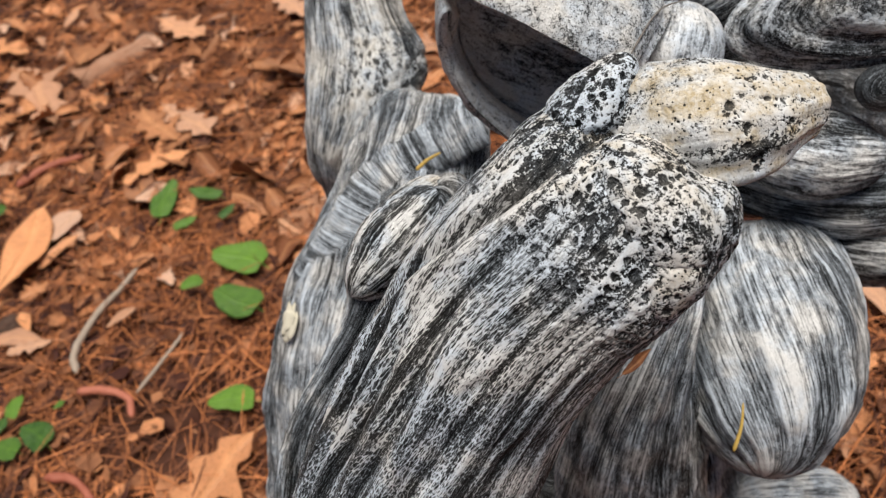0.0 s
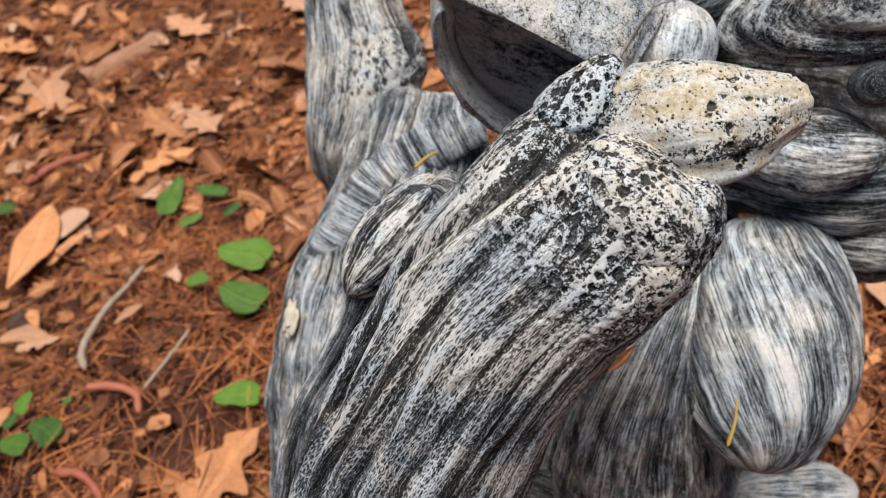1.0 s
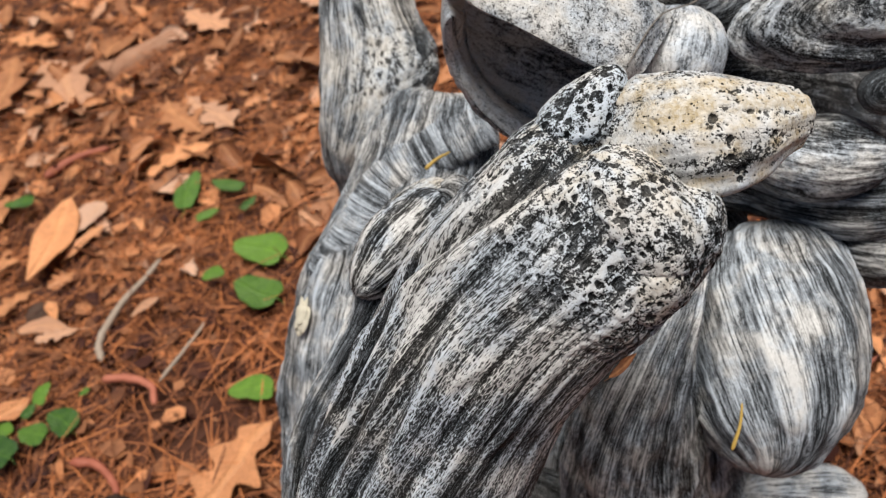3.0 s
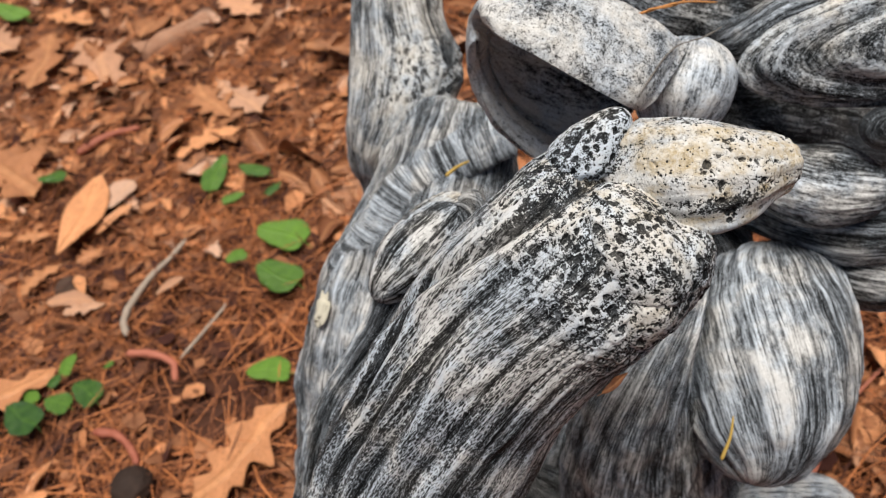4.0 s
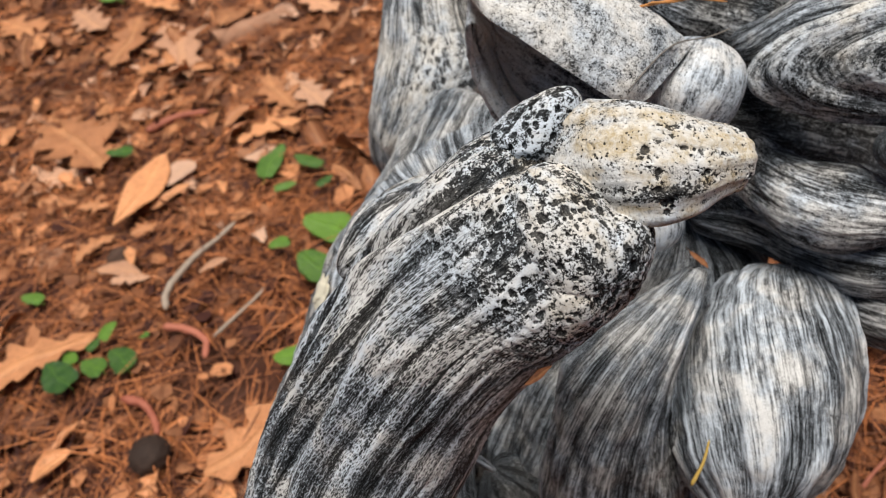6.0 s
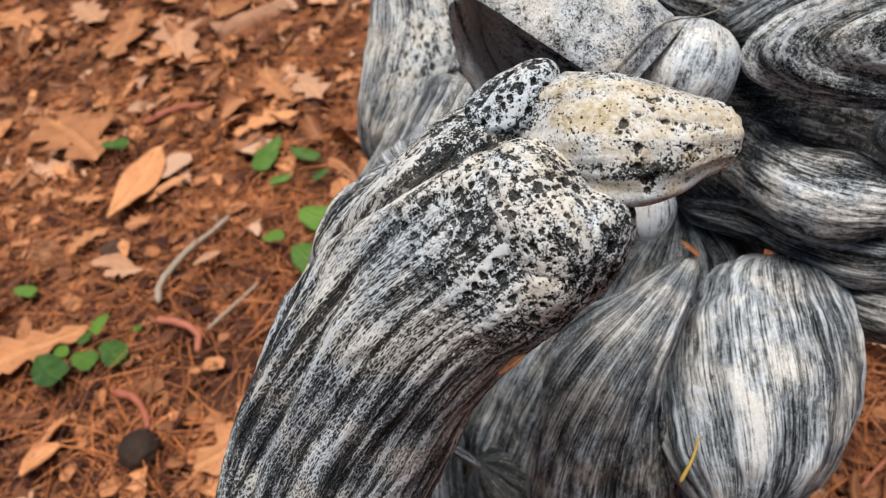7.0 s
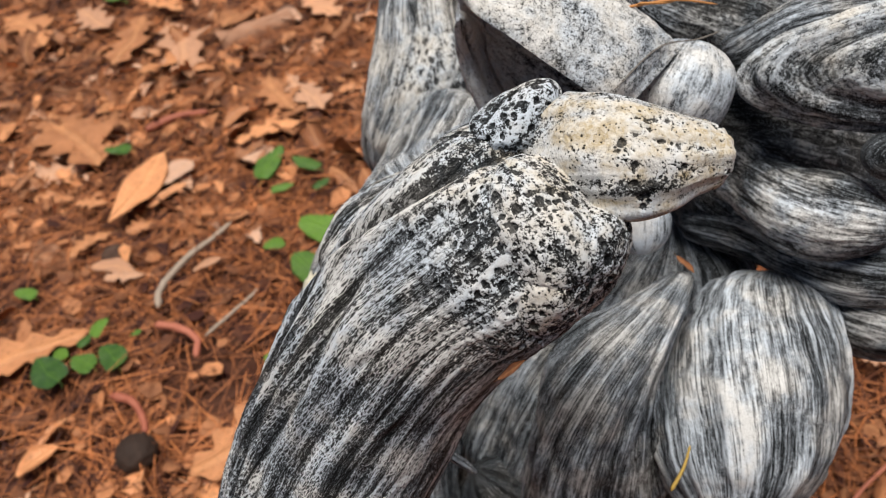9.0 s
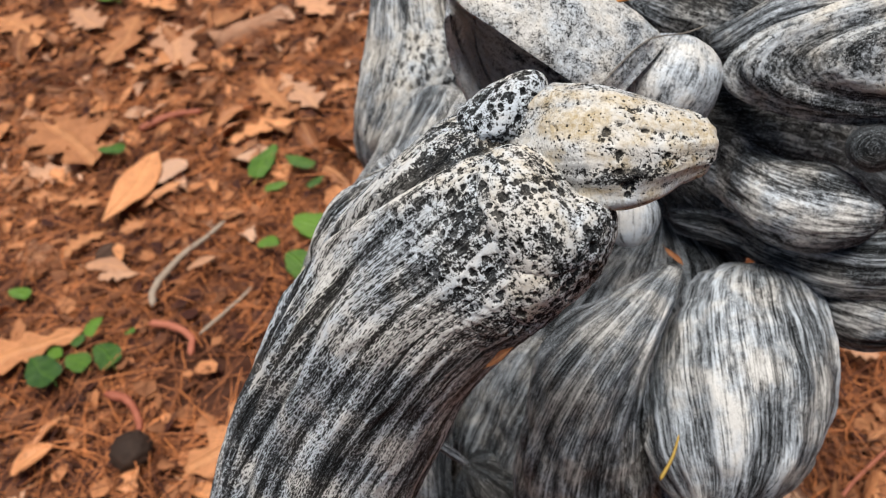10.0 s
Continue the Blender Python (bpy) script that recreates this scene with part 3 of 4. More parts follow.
def carve(form, rows, cols, groove=0.0009, pitch=0.0045, pits=0.0, pit_zone=None, creases=(), cream=None, fine=0.35,
          seed=0, blend=(), reach=0.010, near=0.5, holes=0.15, swell=0.0015, brush=(0.16, 0.80), cross=False, bias=0.0, ribs=(0.0, 0.012), fading=0.05, twist=0.0):
    """Adds one form to the statue: grooves along it, creases, hollows, and soft joints with the forms in blend."""
    u = np.linspace(0, 1, rows)
    u = near * u + (1 - near) * u**2
    s = u * form.run[-1]
    q = np.linspace(-1, 1, cols)
    theta = np.pi * (0.68 * q + 0.32 * q**3)
    r = form.at(s)
    p = r[:, None, :3] + r[:, None, 3:6] * np.sin(theta)[None, :, None] + r[:, None, 6:9] * np.cos(theta)[None, :, None]
    n = grid_normals(p)
    if np.mean(np.sum(n * (p - r[:, None, :3]), axis=2)) < 0:
        n = -n
    girth = np.mean(np.linalg.norm(r[:, 3:6], axis=1)) + np.mean(np.linalg.norm(r[:, 6:9], axis=1))
    S, TH = np.meshgrid(s, theta, indexing="ij")
    Wd = (TH + twist * S / form.run[-1]) * girth * 0.5
    lift = np.zeros_like(S)
    lift += swell * 2 * (fbm(p[..., 0] / 0.022, p[..., 1] / 0.022, p[..., 2] / 0.022, 3, seed + 5) - 0.5)
    wob = (fbm(S / 0.03, Wd / 0.02, 0 * S + seed, 2, seed) - 0.5) * 2.2
    if cross:
        wob = wob * 0.4
    A, B = (Wd, S) if cross else (S, Wd)
    line = fbm(A / 0.05, B / pitch + wob, 0 * S + seed * 1.7, 3, seed + 11) - 0.5
    line2 = fbm(A / 0.022, B / (pitch * 0.35) + wob * 1.5, 0 * S, 2, seed + 21) - 0.5
    zone = np.zeros_like(S) if pit_zone is None else pit_zone(S, TH, p)
    cut = line * 2.4 + line2 * 0.9
    lift += groove * cut * (1 - 0.75 * zone)
    folded = np.sin((B / ribs[1] + wob * 0.25 + 0.5 * line) * 2 * np.pi) * (0.6 + 0.8 * value_noise(A / 0.04, B / ribs[1], 0 * S, seed + 61))
    lift += ribs[0] * folded
    cut = cut + ribs[0] * 160 * folded
    for way, depth, width, low, high in creases:
        t = S / form.run[-1]
        x0 = np.interp(t, [w[0] for w in way], [w[1] for w in way])
        fade = np.clip((t - low) / fading, 0, 1) * np.clip((high - t) / fading, 0, 1)
        d = (TH - x0) * girth * 0.5
        cut = cut - 330 * depth * fade * np.exp(-((d / width) ** 2))
        lift -= depth * fade * (np.exp(-((d / width) ** 2)) - 0.45 * np.exp(-(((d - 2.0 * width) / (1.3 * width)) ** 2)))
    flat = p.reshape(-1, 3)
    hollow = np.zeros(len(flat))
    if pits:
        z = zone.ravel()
        bent = flat + 0.0011 * (np.stack([value_noise(*(flat.T / 0.0017), seed + n) for n in (71, 72, 73)], 1) - 0.5)
        hollow = craters(bent, 0.0034, 0.80, seed + 31) * (z > 0.25) * np.clip(z * 1.6, 0, 1)
        small = craters(bent, 0.0020, 0.75, seed + 41) * np.clip(z * 1.4, 0, 1)
        hollow = np.maximum(hollow, small * 0.8)
        lift -= (pits * hollow).reshape(lift.shape)
    rise = np.zeros(len(flat))
    for other in blend:
        d = other.off(flat)
        rise = np.maximum(rise, reach / 4 * np.clip(1 - np.abs(d) / reach, 0, 1) ** 2)
    lift += rise.reshape(lift.shape)
    # the relief runs out at the closed ends
    thick = np.linalg.norm(r[:, 3:6], axis=1)
    lift *= np.clip(thick / (0.7 * thick.max()), 0, 1)[:, None]
    p = p + n * lift[..., None]
    start = STATUE["count"]
    STATUE["v"].append(p.reshape(-1, 3))
    STATUE["f"].append(grid_faces(rows, cols, start))
    STATUE["flow"].append(np.stack([(Wd if cross else S).ravel() * brush[0], (S if cross else Wd).ravel() * brush[1], np.full(S.size, seed * 3.7)], 1))
    # relief also carries bias, which shades a few forms through their colour
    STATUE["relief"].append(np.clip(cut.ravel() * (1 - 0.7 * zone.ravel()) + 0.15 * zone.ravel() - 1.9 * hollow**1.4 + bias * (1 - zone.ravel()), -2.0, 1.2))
    STATUE["holes"].append(np.clip(holes + 0.8 * zone.ravel(), 0, 1))
    STATUE["cream"].append(np.zeros(S.size) if cream is None else np.clip(cream(S, TH, p), 0, 1).ravel())
    STATUE["fine"].append(np.full(S.size, fine) + 0.4 * zone.ravel())
    STATUE["count"] += S.size


def step(a, b, x):
    t = np.clip((x - a) / (b - a), 0, 1)
    return t * t * (3 - 2 * t)


def ear_shell(sections, rows=110, cols=140, thick=0.0042, seed=70):
    """The hollow ear: a rolled sheet with a rounded rim."""
    grid = np.array(sections, float)
    tu = np.linspace(0, 1, rows)
    along = np.stack([spline(grid[:, n], tu) for n in range(grid.shape[1])], 1)
    tv = np.linspace(0, 1, cols)
    sheet = np.stack([spline(along[r], tv) for r in range(rows)], 0)
    n = grid_normals(sheet)
    S, V = np.meshgrid(tu * 0.10, tv * 0.11, indexing="ij")
    edge = np.minimum(1, np.minimum(np.minimum(tv, 1 - tv)[None] * cols, tu[:, None] * rows) / 7.0)
    for side in (1, -1):
        wob = fbm(S / 0.03, V / 0.02, 0 * S, 2, seed) * 2
        line = fbm(S / (0.05 if side > 0 else 0.006), V / (0.006 if side > 0 else 0.05) + wob, 0 * S + side, 3, seed + side) - 0.5
        p = sheet + n * (side * thick * np.sqrt(edge) + (0.0055 if side > 0 else 0.0010) * line * edge * 2)[..., None]
        p = p + n * (0.0012 * side * (fbm(p[..., 0] / 0.02, p[..., 1] / 0.02, p[..., 2] / 0.02, 3, seed) - 0.5))[..., None]
        STATUE["v"].append(p.reshape(-1, 3))
        STATUE["f"].append(grid_faces(rows, cols, STATUE["count"])[:, :: side])
        STATUE["flow"].append(np.stack([S.ravel() * 1.6, V.ravel() * 0.7, np.full(S.size, seed + side)], 1) if side > 0 else np.stack([S.ravel() * 2.0, V.ravel() * 0.5, np.full(S.size, seed)], 1))
        # inner wall coloured paler, in place of light reaching into the ear
        STATUE["relief"].append(np.clip(line.ravel() * (4.5 if side > 0 else 0.6) + (1.0 if side > 0 else 0.20), -1, 1))
        STATUE["holes"].append(np.full(S.size, 0.45 if side > 0 else 0.68))
        STATUE["cream"].append(np.full(S.size, 0.25))
        STATUE["fine"].append(np.full(S.size, 0.35))
        STATUE["count"] += S.size


limb = tube(LIMB, (0.45, 0.5))
knuckle_low, knuckle_side, knuckle_up = egg(*KNUCKLE_LOW), egg(*KNUCKLE_SIDE), egg(*KNUCKLE_UP)
claw = tube(CLAW, (0.2, 0.72))
joints = (knuckle_low, knuckle_side, knuckle_up)
tip_at = np.array(LIMB[0][0])


def knuckle_zone(S, TH, p):
    d = np.linalg.norm(p - tip_at, axis=2)
    return step(0.075, 0.022, d + 0.02 * (fbm(p[..., 0] / 0.012, p[..., 1] / 0.012, p[..., 2] / 0.012, 3, 3) - 0.5))


def knuckle_cream(S, TH, p):
    d = np.linalg.norm(p - np.array(CLAW[1][0]), axis=2)
    return 0.8 * step(0.065, 0.020, d)


FOLDS = (
    (((0.0, -0.25), (0.06, -0.35), (0.11, -0.50), (0.20, -0.85), (0.28, -1.1)), 0.0046, 0.0042, -0.1, 0.30),
    (((0.13, -0.20), (0.20, -0.10), (0.30, 0.05), (0.39, 0.10), (0.48, 0.15), (1.0, 0.2)), 0.0034, 0.0034, 0.14, 1.1),
    (((0.18, -0.42), (0.30, -0.30), (0.39, -0.20), (0.48, -0.15), (1.0, 0.0)), 0.0040, 0.0032, 0.19, 1.1),
    (((0.2, -0.65), (0.30, -0.60), (0.39, -0.50), (0.48, -0.45), (1.0, -0.3)), 0.0040, 0.0032, 0.19, 1.1),
    (((0.25, -1.0), (0.39, -0.84), (0.48, -0.78), (1.0, -0.6)), 0.0040, 0.0032, 0.22, 1.1),
    (((0.25, -1.35), (0.39, -1.18), (0.48, -1.10), (1.0, -0.9)), 0.0034, 0.0030, 0.25, 1.1),
    (((0.15, 0.55), (0.3, 0.50), (1.0, 0.55)), 0.0012, 0.004, 0.20, 1.1),
)
carve(limb, 640, 480, 0.00075, 0.0042, 0.0015, knuckle_zone, FOLDS, knuckle_cream, 0.85, 1, joints + (claw,), 0.010, 0.75, 0.25, 0.0012, (0.42, 1.3), bias=0.0)
carve(knuckle_low, 170, 190, 0.0004, 0.004, 0.0011, lambda S, TH, p: 0 * S + 1, (), knuckle_cream, 0.6, 2, (limb, knuckle_side), 0.010, 1.0, 0.4, 0.0010, (1, 1))
carve(knuckle_side, 130, 140, 0.0004, 0.004, 0.0013, lambda S, TH, p: 0 * S + 1, (), lambda S, TH, p: 0 * S + 0.5, 0.6, 3, (limb, knuckle_low), 0.010, 1.0, 0.4, 0.0010, (1, 1))
carve(knuckle_up, 110, 120, 0.0004, 0.004, 0.0011, lambda S, TH, p: 0 * S + 1, (), None, 0.6, 4, (limb,), 0.010, 1.0, 0.4, 0.0008, (1, 1))
CLAW_EDGES = (
    (((0.0, 1.25), (0.5, 1.15), (1.0, 1.1)), -0.0018, 0.0034, -0.3, 0.92),
    (((0.0, -1.0), (0.6, -0.9), (1.0, -0.7)), -0.0010, 0.0040, -0.3, 0.92),
)
carve(claw, 240, 220, 0.00045, 0.005, 0.0015, lambda S, TH, p: np.clip(3.0 * fbm(p[..., 0] / 0.008, p[..., 1] / 0.008, p[..., 2] / 0.008, 2, 9) - 1.45, 0.0, 0.55), CLAW_EDGES, lambda S, TH, p: 0 * S + 0.95, 0.75, 5, (knuckle_up,), 0.004, 1.0, 0.75, 0.0009, (1.6, 0.6), bias=0.50, ribs=(0.0003, 0.0065), fading=0.55)

outer, wart, wart_top = tube(OUTER_FOLD), egg(*WART), egg(*WART_TOP)
carve(outer, 200, 160, 0.0010, 0.0055, bias=-0.7, ribs=(0.0016, 0.011), fine=0.3, seed=6, blend=(wart,), reach=0.014)
carve(wart, 90, 110, 0.0007, 0.004, 0.0012, lambda S, TH, p: 0 * S + 0.45, bias=-0.6, fine=0.65, seed=7, blend=(outer, wart_top))
carve(wart_top, 70, 80, 0.0006, 0.004, 0.0008, lambda S, TH, p: 0 * S + 0.4, cream=lambda S, TH, p: 0 * S + 0.7, seed=8, blend=(wart,))

back, far_wing, far_knuckle = tube(BACK), tube(FAR_WING, (0.5, 0.9)), egg(*FAR_KNUCKLE)
carve(back, 240, 240, 0.0022, 0.0085, bias=-0.25, seed=9, blend=(far_wing, outer), reach=0.02, fine=0.15, swell=0.004, near=1.0)
fringe = tube(FRINGE)
carve(fringe, 200, 90, 0.0012, 0.0050, seed=28, blend=(back,), reach=0.012, fine=0.15, near=1.0, cross=True)
carve(far_wing, 200, 170, 0.0016, 0.0070, 0.0012, lambda S, TH, p: step(0.06, 0.02, np.linalg.norm(p - np.array(FAR_KNUCKLE[0]), axis=2)) * 0.7,
      cream=lambda S, TH, p: 0 * S + 0.4, seed=10, blend=(far_knuckle, back), reach=0.035, fine=0.15)
carve(far_knuckle, 70, 80, 0.0006, 0.005, 0.0010, lambda S, TH, p: 0 * S + 0.7, cream=lambda S, TH, p: 0 * S + 0.4, seed=11, blend=(far_wing,), reach=0.02)

skull, ear_root, brow, eye, cheek, cheek_low, jaw = (egg(*SKULL), egg(*EAR_ROOT), tube(BROW), egg(*EYE), tube(CHEEK, (0.6, 1.0)), tube(CHEEK_LOW), egg(*JAW))
# low bias puts the shade of the head's crevices into skull and nape colour
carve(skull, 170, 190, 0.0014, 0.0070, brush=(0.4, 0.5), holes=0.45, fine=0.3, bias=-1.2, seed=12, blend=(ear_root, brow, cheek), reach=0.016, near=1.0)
nape = egg(*NAPE)
carve(nape, 100, 120, 0.0014, 0.0065, brush=(0.4, 0.5), holes=0.45, fine=0.3, bias=-0.6, seed=29, blend=(skull,), near=1.0)
carve(ear_root, 80, 90, 0.0008, 0.006, bias=0.7, brush=(0.6, 0.5), holes=0.5, fine=0.3, seed=13, blend=(skull, brow), reach=0.024, near=1.0)
carve(brow, 130, 130, 0.0016, 0.0065, brush=(0.28, 0.75), holes=0.45, fine=0.3, bias=-0.55, seed=14, blend=(skull,), reach=0.012, near=1.0)
brow_lobe = egg(*BROW_LOBE, power=2.3)
carve(brow_lobe, 190, 230, 0.0012, 0.0060, 0.0010, lambda S, TH, p: 0 * S + 0.32, brush=(0.28, 0.75), holes=0.35, cream=lambda S, TH, p: 0 * S + 0.35, fine=0.3, bias=-0.15, ribs=(0.0024, 0.0150), seed=15, near=1.0, cross=True)
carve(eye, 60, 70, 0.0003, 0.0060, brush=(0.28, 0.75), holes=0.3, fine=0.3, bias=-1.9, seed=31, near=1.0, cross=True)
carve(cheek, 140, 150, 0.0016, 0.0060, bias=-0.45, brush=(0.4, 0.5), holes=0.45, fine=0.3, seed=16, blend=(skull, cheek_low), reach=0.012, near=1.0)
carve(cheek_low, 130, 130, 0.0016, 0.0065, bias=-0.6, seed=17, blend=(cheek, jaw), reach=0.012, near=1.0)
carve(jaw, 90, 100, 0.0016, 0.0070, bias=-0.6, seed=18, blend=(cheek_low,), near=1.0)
ear_shell(EAR)

shoulder, shoulder_fold, arm = egg(*SHOULDER, power=2.15), egg(*SHOULDER_FOLD), tube(ARM, (0.6, 0.6))
ear_drop, forearm, foot = egg(*EAR_DROP), egg(*FOREARM), egg(*FOOT)
carve(shoulder, 200, 230, 0.0013, 0.0070, ribs=(0.0005, 0.016), bias=0.08, seed=19, blend=(shoulder_fold,), reach=0.02, near=1.0, fine=0.2, swell=0.003, twist=-2.2)
carve(shoulder_fold, 90, 110, 0.0012, 0.0070, bias=-0.4, seed=21, blend=(shoulder,), reach=0.012, near=1.0, fine=0.2)
carve(arm, 200, 210, 0.0014, 0.0075, ribs=(0.0010, 0.014), bias=-0.35, seed=22, blend=(shoulder,), reach=0.006, near=1.0, fine=0.2, swell=0.003)
carve(ear_drop, 60, 70, 0.0004, 0.005, bias=1.2, seed=23, near=1.0)
# very low bias: shade under the wing limb is put into the forearm's colour
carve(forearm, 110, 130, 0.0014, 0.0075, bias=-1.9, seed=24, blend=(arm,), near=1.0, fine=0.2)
fin_a, fin_b = (np.array(q) for q in FIN)
carve(egg((fin_a + fin_b) / 2, (fin_b - fin_a) * 0.6, np.cross(fin_b - fin_a, (0.3, -0.6, 0.7)) * 0.10, (0.0, -0.003, 0.004)), 50, 40, 0.0003, 0.004, bias=0.1, seed=30, near=1.0, swell=0.0005)
carve(foot, 90, 100, 0.0012, 0.0070, seed=25, near=1.0)

# trunk, haunches and the base on the ground, mostly hidden by the wings and the head
trunk = tube([((0.02, 0.37, 0.06), (0.13, 0, 0), (0, -0.11, 0)), ((0.03, 0.36, 0.16), (0.125, 0, 0), (0, -0.10, 0)),
              ((0.03, 0.36, 0.28), (0.105, 0, 0), (0, -0.085, 0)), ((0.04, 0.38, 0.35), (0.085, 0, 0), (0, -0.06, 0)), ((0.06, 0.41, 0.41), (0.06, 0, 0), (0, -0.04, 0))])
carve(trunk, 150, 180, 0.0020, 0.010, bias=-0.5, seed=26, near=1.0, fine=0.2, swell=0.006)
base = tube([((0.01, 0.37, 0.0), (0.15, 0, 0), (0, -0.14, 0)), ((0.01, 0.37, 0.03), (0.15, 0, 0), (0, -0.14, 0)), ((0.01, 0.37, 0.06), (0.145, 0, 0), (0, -0.135, 0))], (0.0, 0.12))
carve(base, 60, 160, 0.0010, 0.02, seed=27, near=1.0, fine=0.5, swell=0.004)


def finish_statue():
    mesh = bpy.data.meshes.new("garden_statue")
    v, f = np.concatenate(STATUE["v"]), np.concatenate(STATUE["f"])
    mesh.vertices.add(len(v))
    mesh.vertices.foreach_set("co", v.ravel())
    mesh.loops.add(f.size)
    mesh.loops.foreach_set("vertex_index", f.ravel().astype(np.int32))
    mesh.polygons.add(len(f))
    mesh.polygons.foreach_set("loop_start", np.arange(0, f.size, 4, dtype=np.int32))
    mesh.update(calc_edges=True)
    mesh.attributes.new("flow", "FLOAT_VECTOR", "POINT").data.foreach_set("vector", np.concatenate(STATUE["flow"]).ravel())
    for key in ("relief", "holes", "cream", "fine"):
        mesh.attributes.new(key, "FLOAT", "POINT").data.foreach_set("value", np.concatenate(STATUE[key]))
    mesh.polygons.foreach_set("use_smooth", np.ones(len(f), bool))
    mesh.materials.append(STONE)
    mesh.validate()
    return tagged(new("garden_statue", mesh), "grey and white weathered cast-stone winged gargoyle statue standing on the litter", "statue")


finish_statue()


# ---- the ground ----
def mesh_object(name, verts, faces, material, smooth=True):
    mesh = bpy.data.meshes.new(name)
    mesh.from_pydata(verts, [], faces)
    mesh.materials.append(material)
    mesh.polygons.foreach_set("use_smooth", np.full(len(faces), smooth))
    return new(name, mesh)


def rise(x, y):
    """The height of the soil."""
    x, y = np.asarray(x, float), np.asarray(y, float)
    return 0.018 * (fbm(x / 0.25, y / 0.25, 0 * x, 3, 50) - 0.5) + 0.010 * (fbm(x / 0.05, y / 0.05, 0 * x, 3, 51) - 0.5) - 0.006


def make_ground():
    near_x, near_y = np.linspace(-2.4, 1.4, 230), np.linspace(-0.8, 2.6, 205)
    xs = np.r_[-2000, -200, -30, -6, near_x, 6, 30, 200, 2000]
    ys = np.r_[-2000, -200, -30, -6, near_y, 6, 30, 200, 2000]
    X, Y = np.meshgrid(xs, ys, indexing="ij")
    Z = rise(X, Y)
    faces = grid_faces(len(xs), len(ys), 0)
    ob = mesh_object("ground", np.stack([X, Y, Z], 2).reshape(-1, 3).tolist(), faces[:, ::-1].tolist(), SOIL)
    return tagged(ob, "dark reddish-brown forest soil under pine litter", "ground", kind="structure")


make_ground()
rng = np.random.default_rng(7)


def scatter(n):
    """Places on the litter: thickest where the camera looks, thinning out all round."""
    x, y = rng.normal(-0.65, 0.58, n), rng.normal(0.75, 0.50, n)
    side = rng.uniform(0, 1, n)
    x, y = np.where(side < 0.10, rng.normal(0.38, 0.20, n), x), np.where(side < 0.10, rng.normal(0.65, 0.22, n), y)
    x, y = np.where(side > 0.80, rng.normal(-0.5, 1.6, n), x), np.where(side > 0.80, rng.normal(0.8, 1.5, n), y)
    # a bare, trodden patch of soil keeps few of them
    bare = ((x - BARE_AT[0]) ** 2 + (y - BARE_AT[1]) ** 2 < 0.085**2) & (rng.uniform(0, 1, n) < 0.7)
    return np.where(bare, x + 0.35, x), np.where(bare, y - 0.25, y)


def needle_mesh(n):
    x, y = scatter(n)
    turn = rng.uniform(0, 2 * np.pi, n)
    length = rng.uniform(0.04, 0.13, n)
    bend = rng.normal(0, 0.12, n)
    width = rng.uniform(0.0004, 0.0010, n)
    high = rise(x, y) + rng.uniform(0.001, 0.022, n) + 0.016 * (rng.uniform(0, 1, n) < 0.25)
    slope = rng.normal(0, 0.12, n)
    t = np.linspace(-0.5, 0.5, 4)
    dx = np.cos(turn)[:, None] * t * length[:, None] - np.sin(turn)[:, None] * bend[:, None] * (t**2) * 2 * length[:, None]
    dy = np.sin(turn)[:, None] * t * length[:, None] + np.cos(turn)[:, None] * bend[:, None] * (t**2) * 2 * length[:, None]
    cx, cy, cz = x[:, None] + dx, y[:, None] + dy, high[:, None] + slope[:, None] * t * length[:, None] - 0.3 * length[:, None] * t**2 * 0.2
    side = np.stack([-np.sin(turn), np.cos(turn), 0 * turn], 1)[:, None] * width[:, None, None]
    mid = np.stack([cx, cy, cz], 2)
    taper = np.array([0.6, 1, 1, 0.35])[None, :, None]
    up = np.array([0, 0, 1.0]) * width[:, None, None] * 1.3
    ring = np.stack([mid - side * taper, mid + up * taper, mid + side * taper], 2)
    faces = []
    k = np.arange(n)[:, None] * 12
    for a in range(3):
        for b in range(2):
            c = b + 1
            faces.append(np.stack([k[:, 0] + a * 3 + b, k[:, 0] + a * 3 + c, k[:, 0] + a * 3 + 3 + c, k[:, 0] + a * 3 + 3 + b], 1))
    return ring.reshape(-1, 3), np.concatenate(faces)


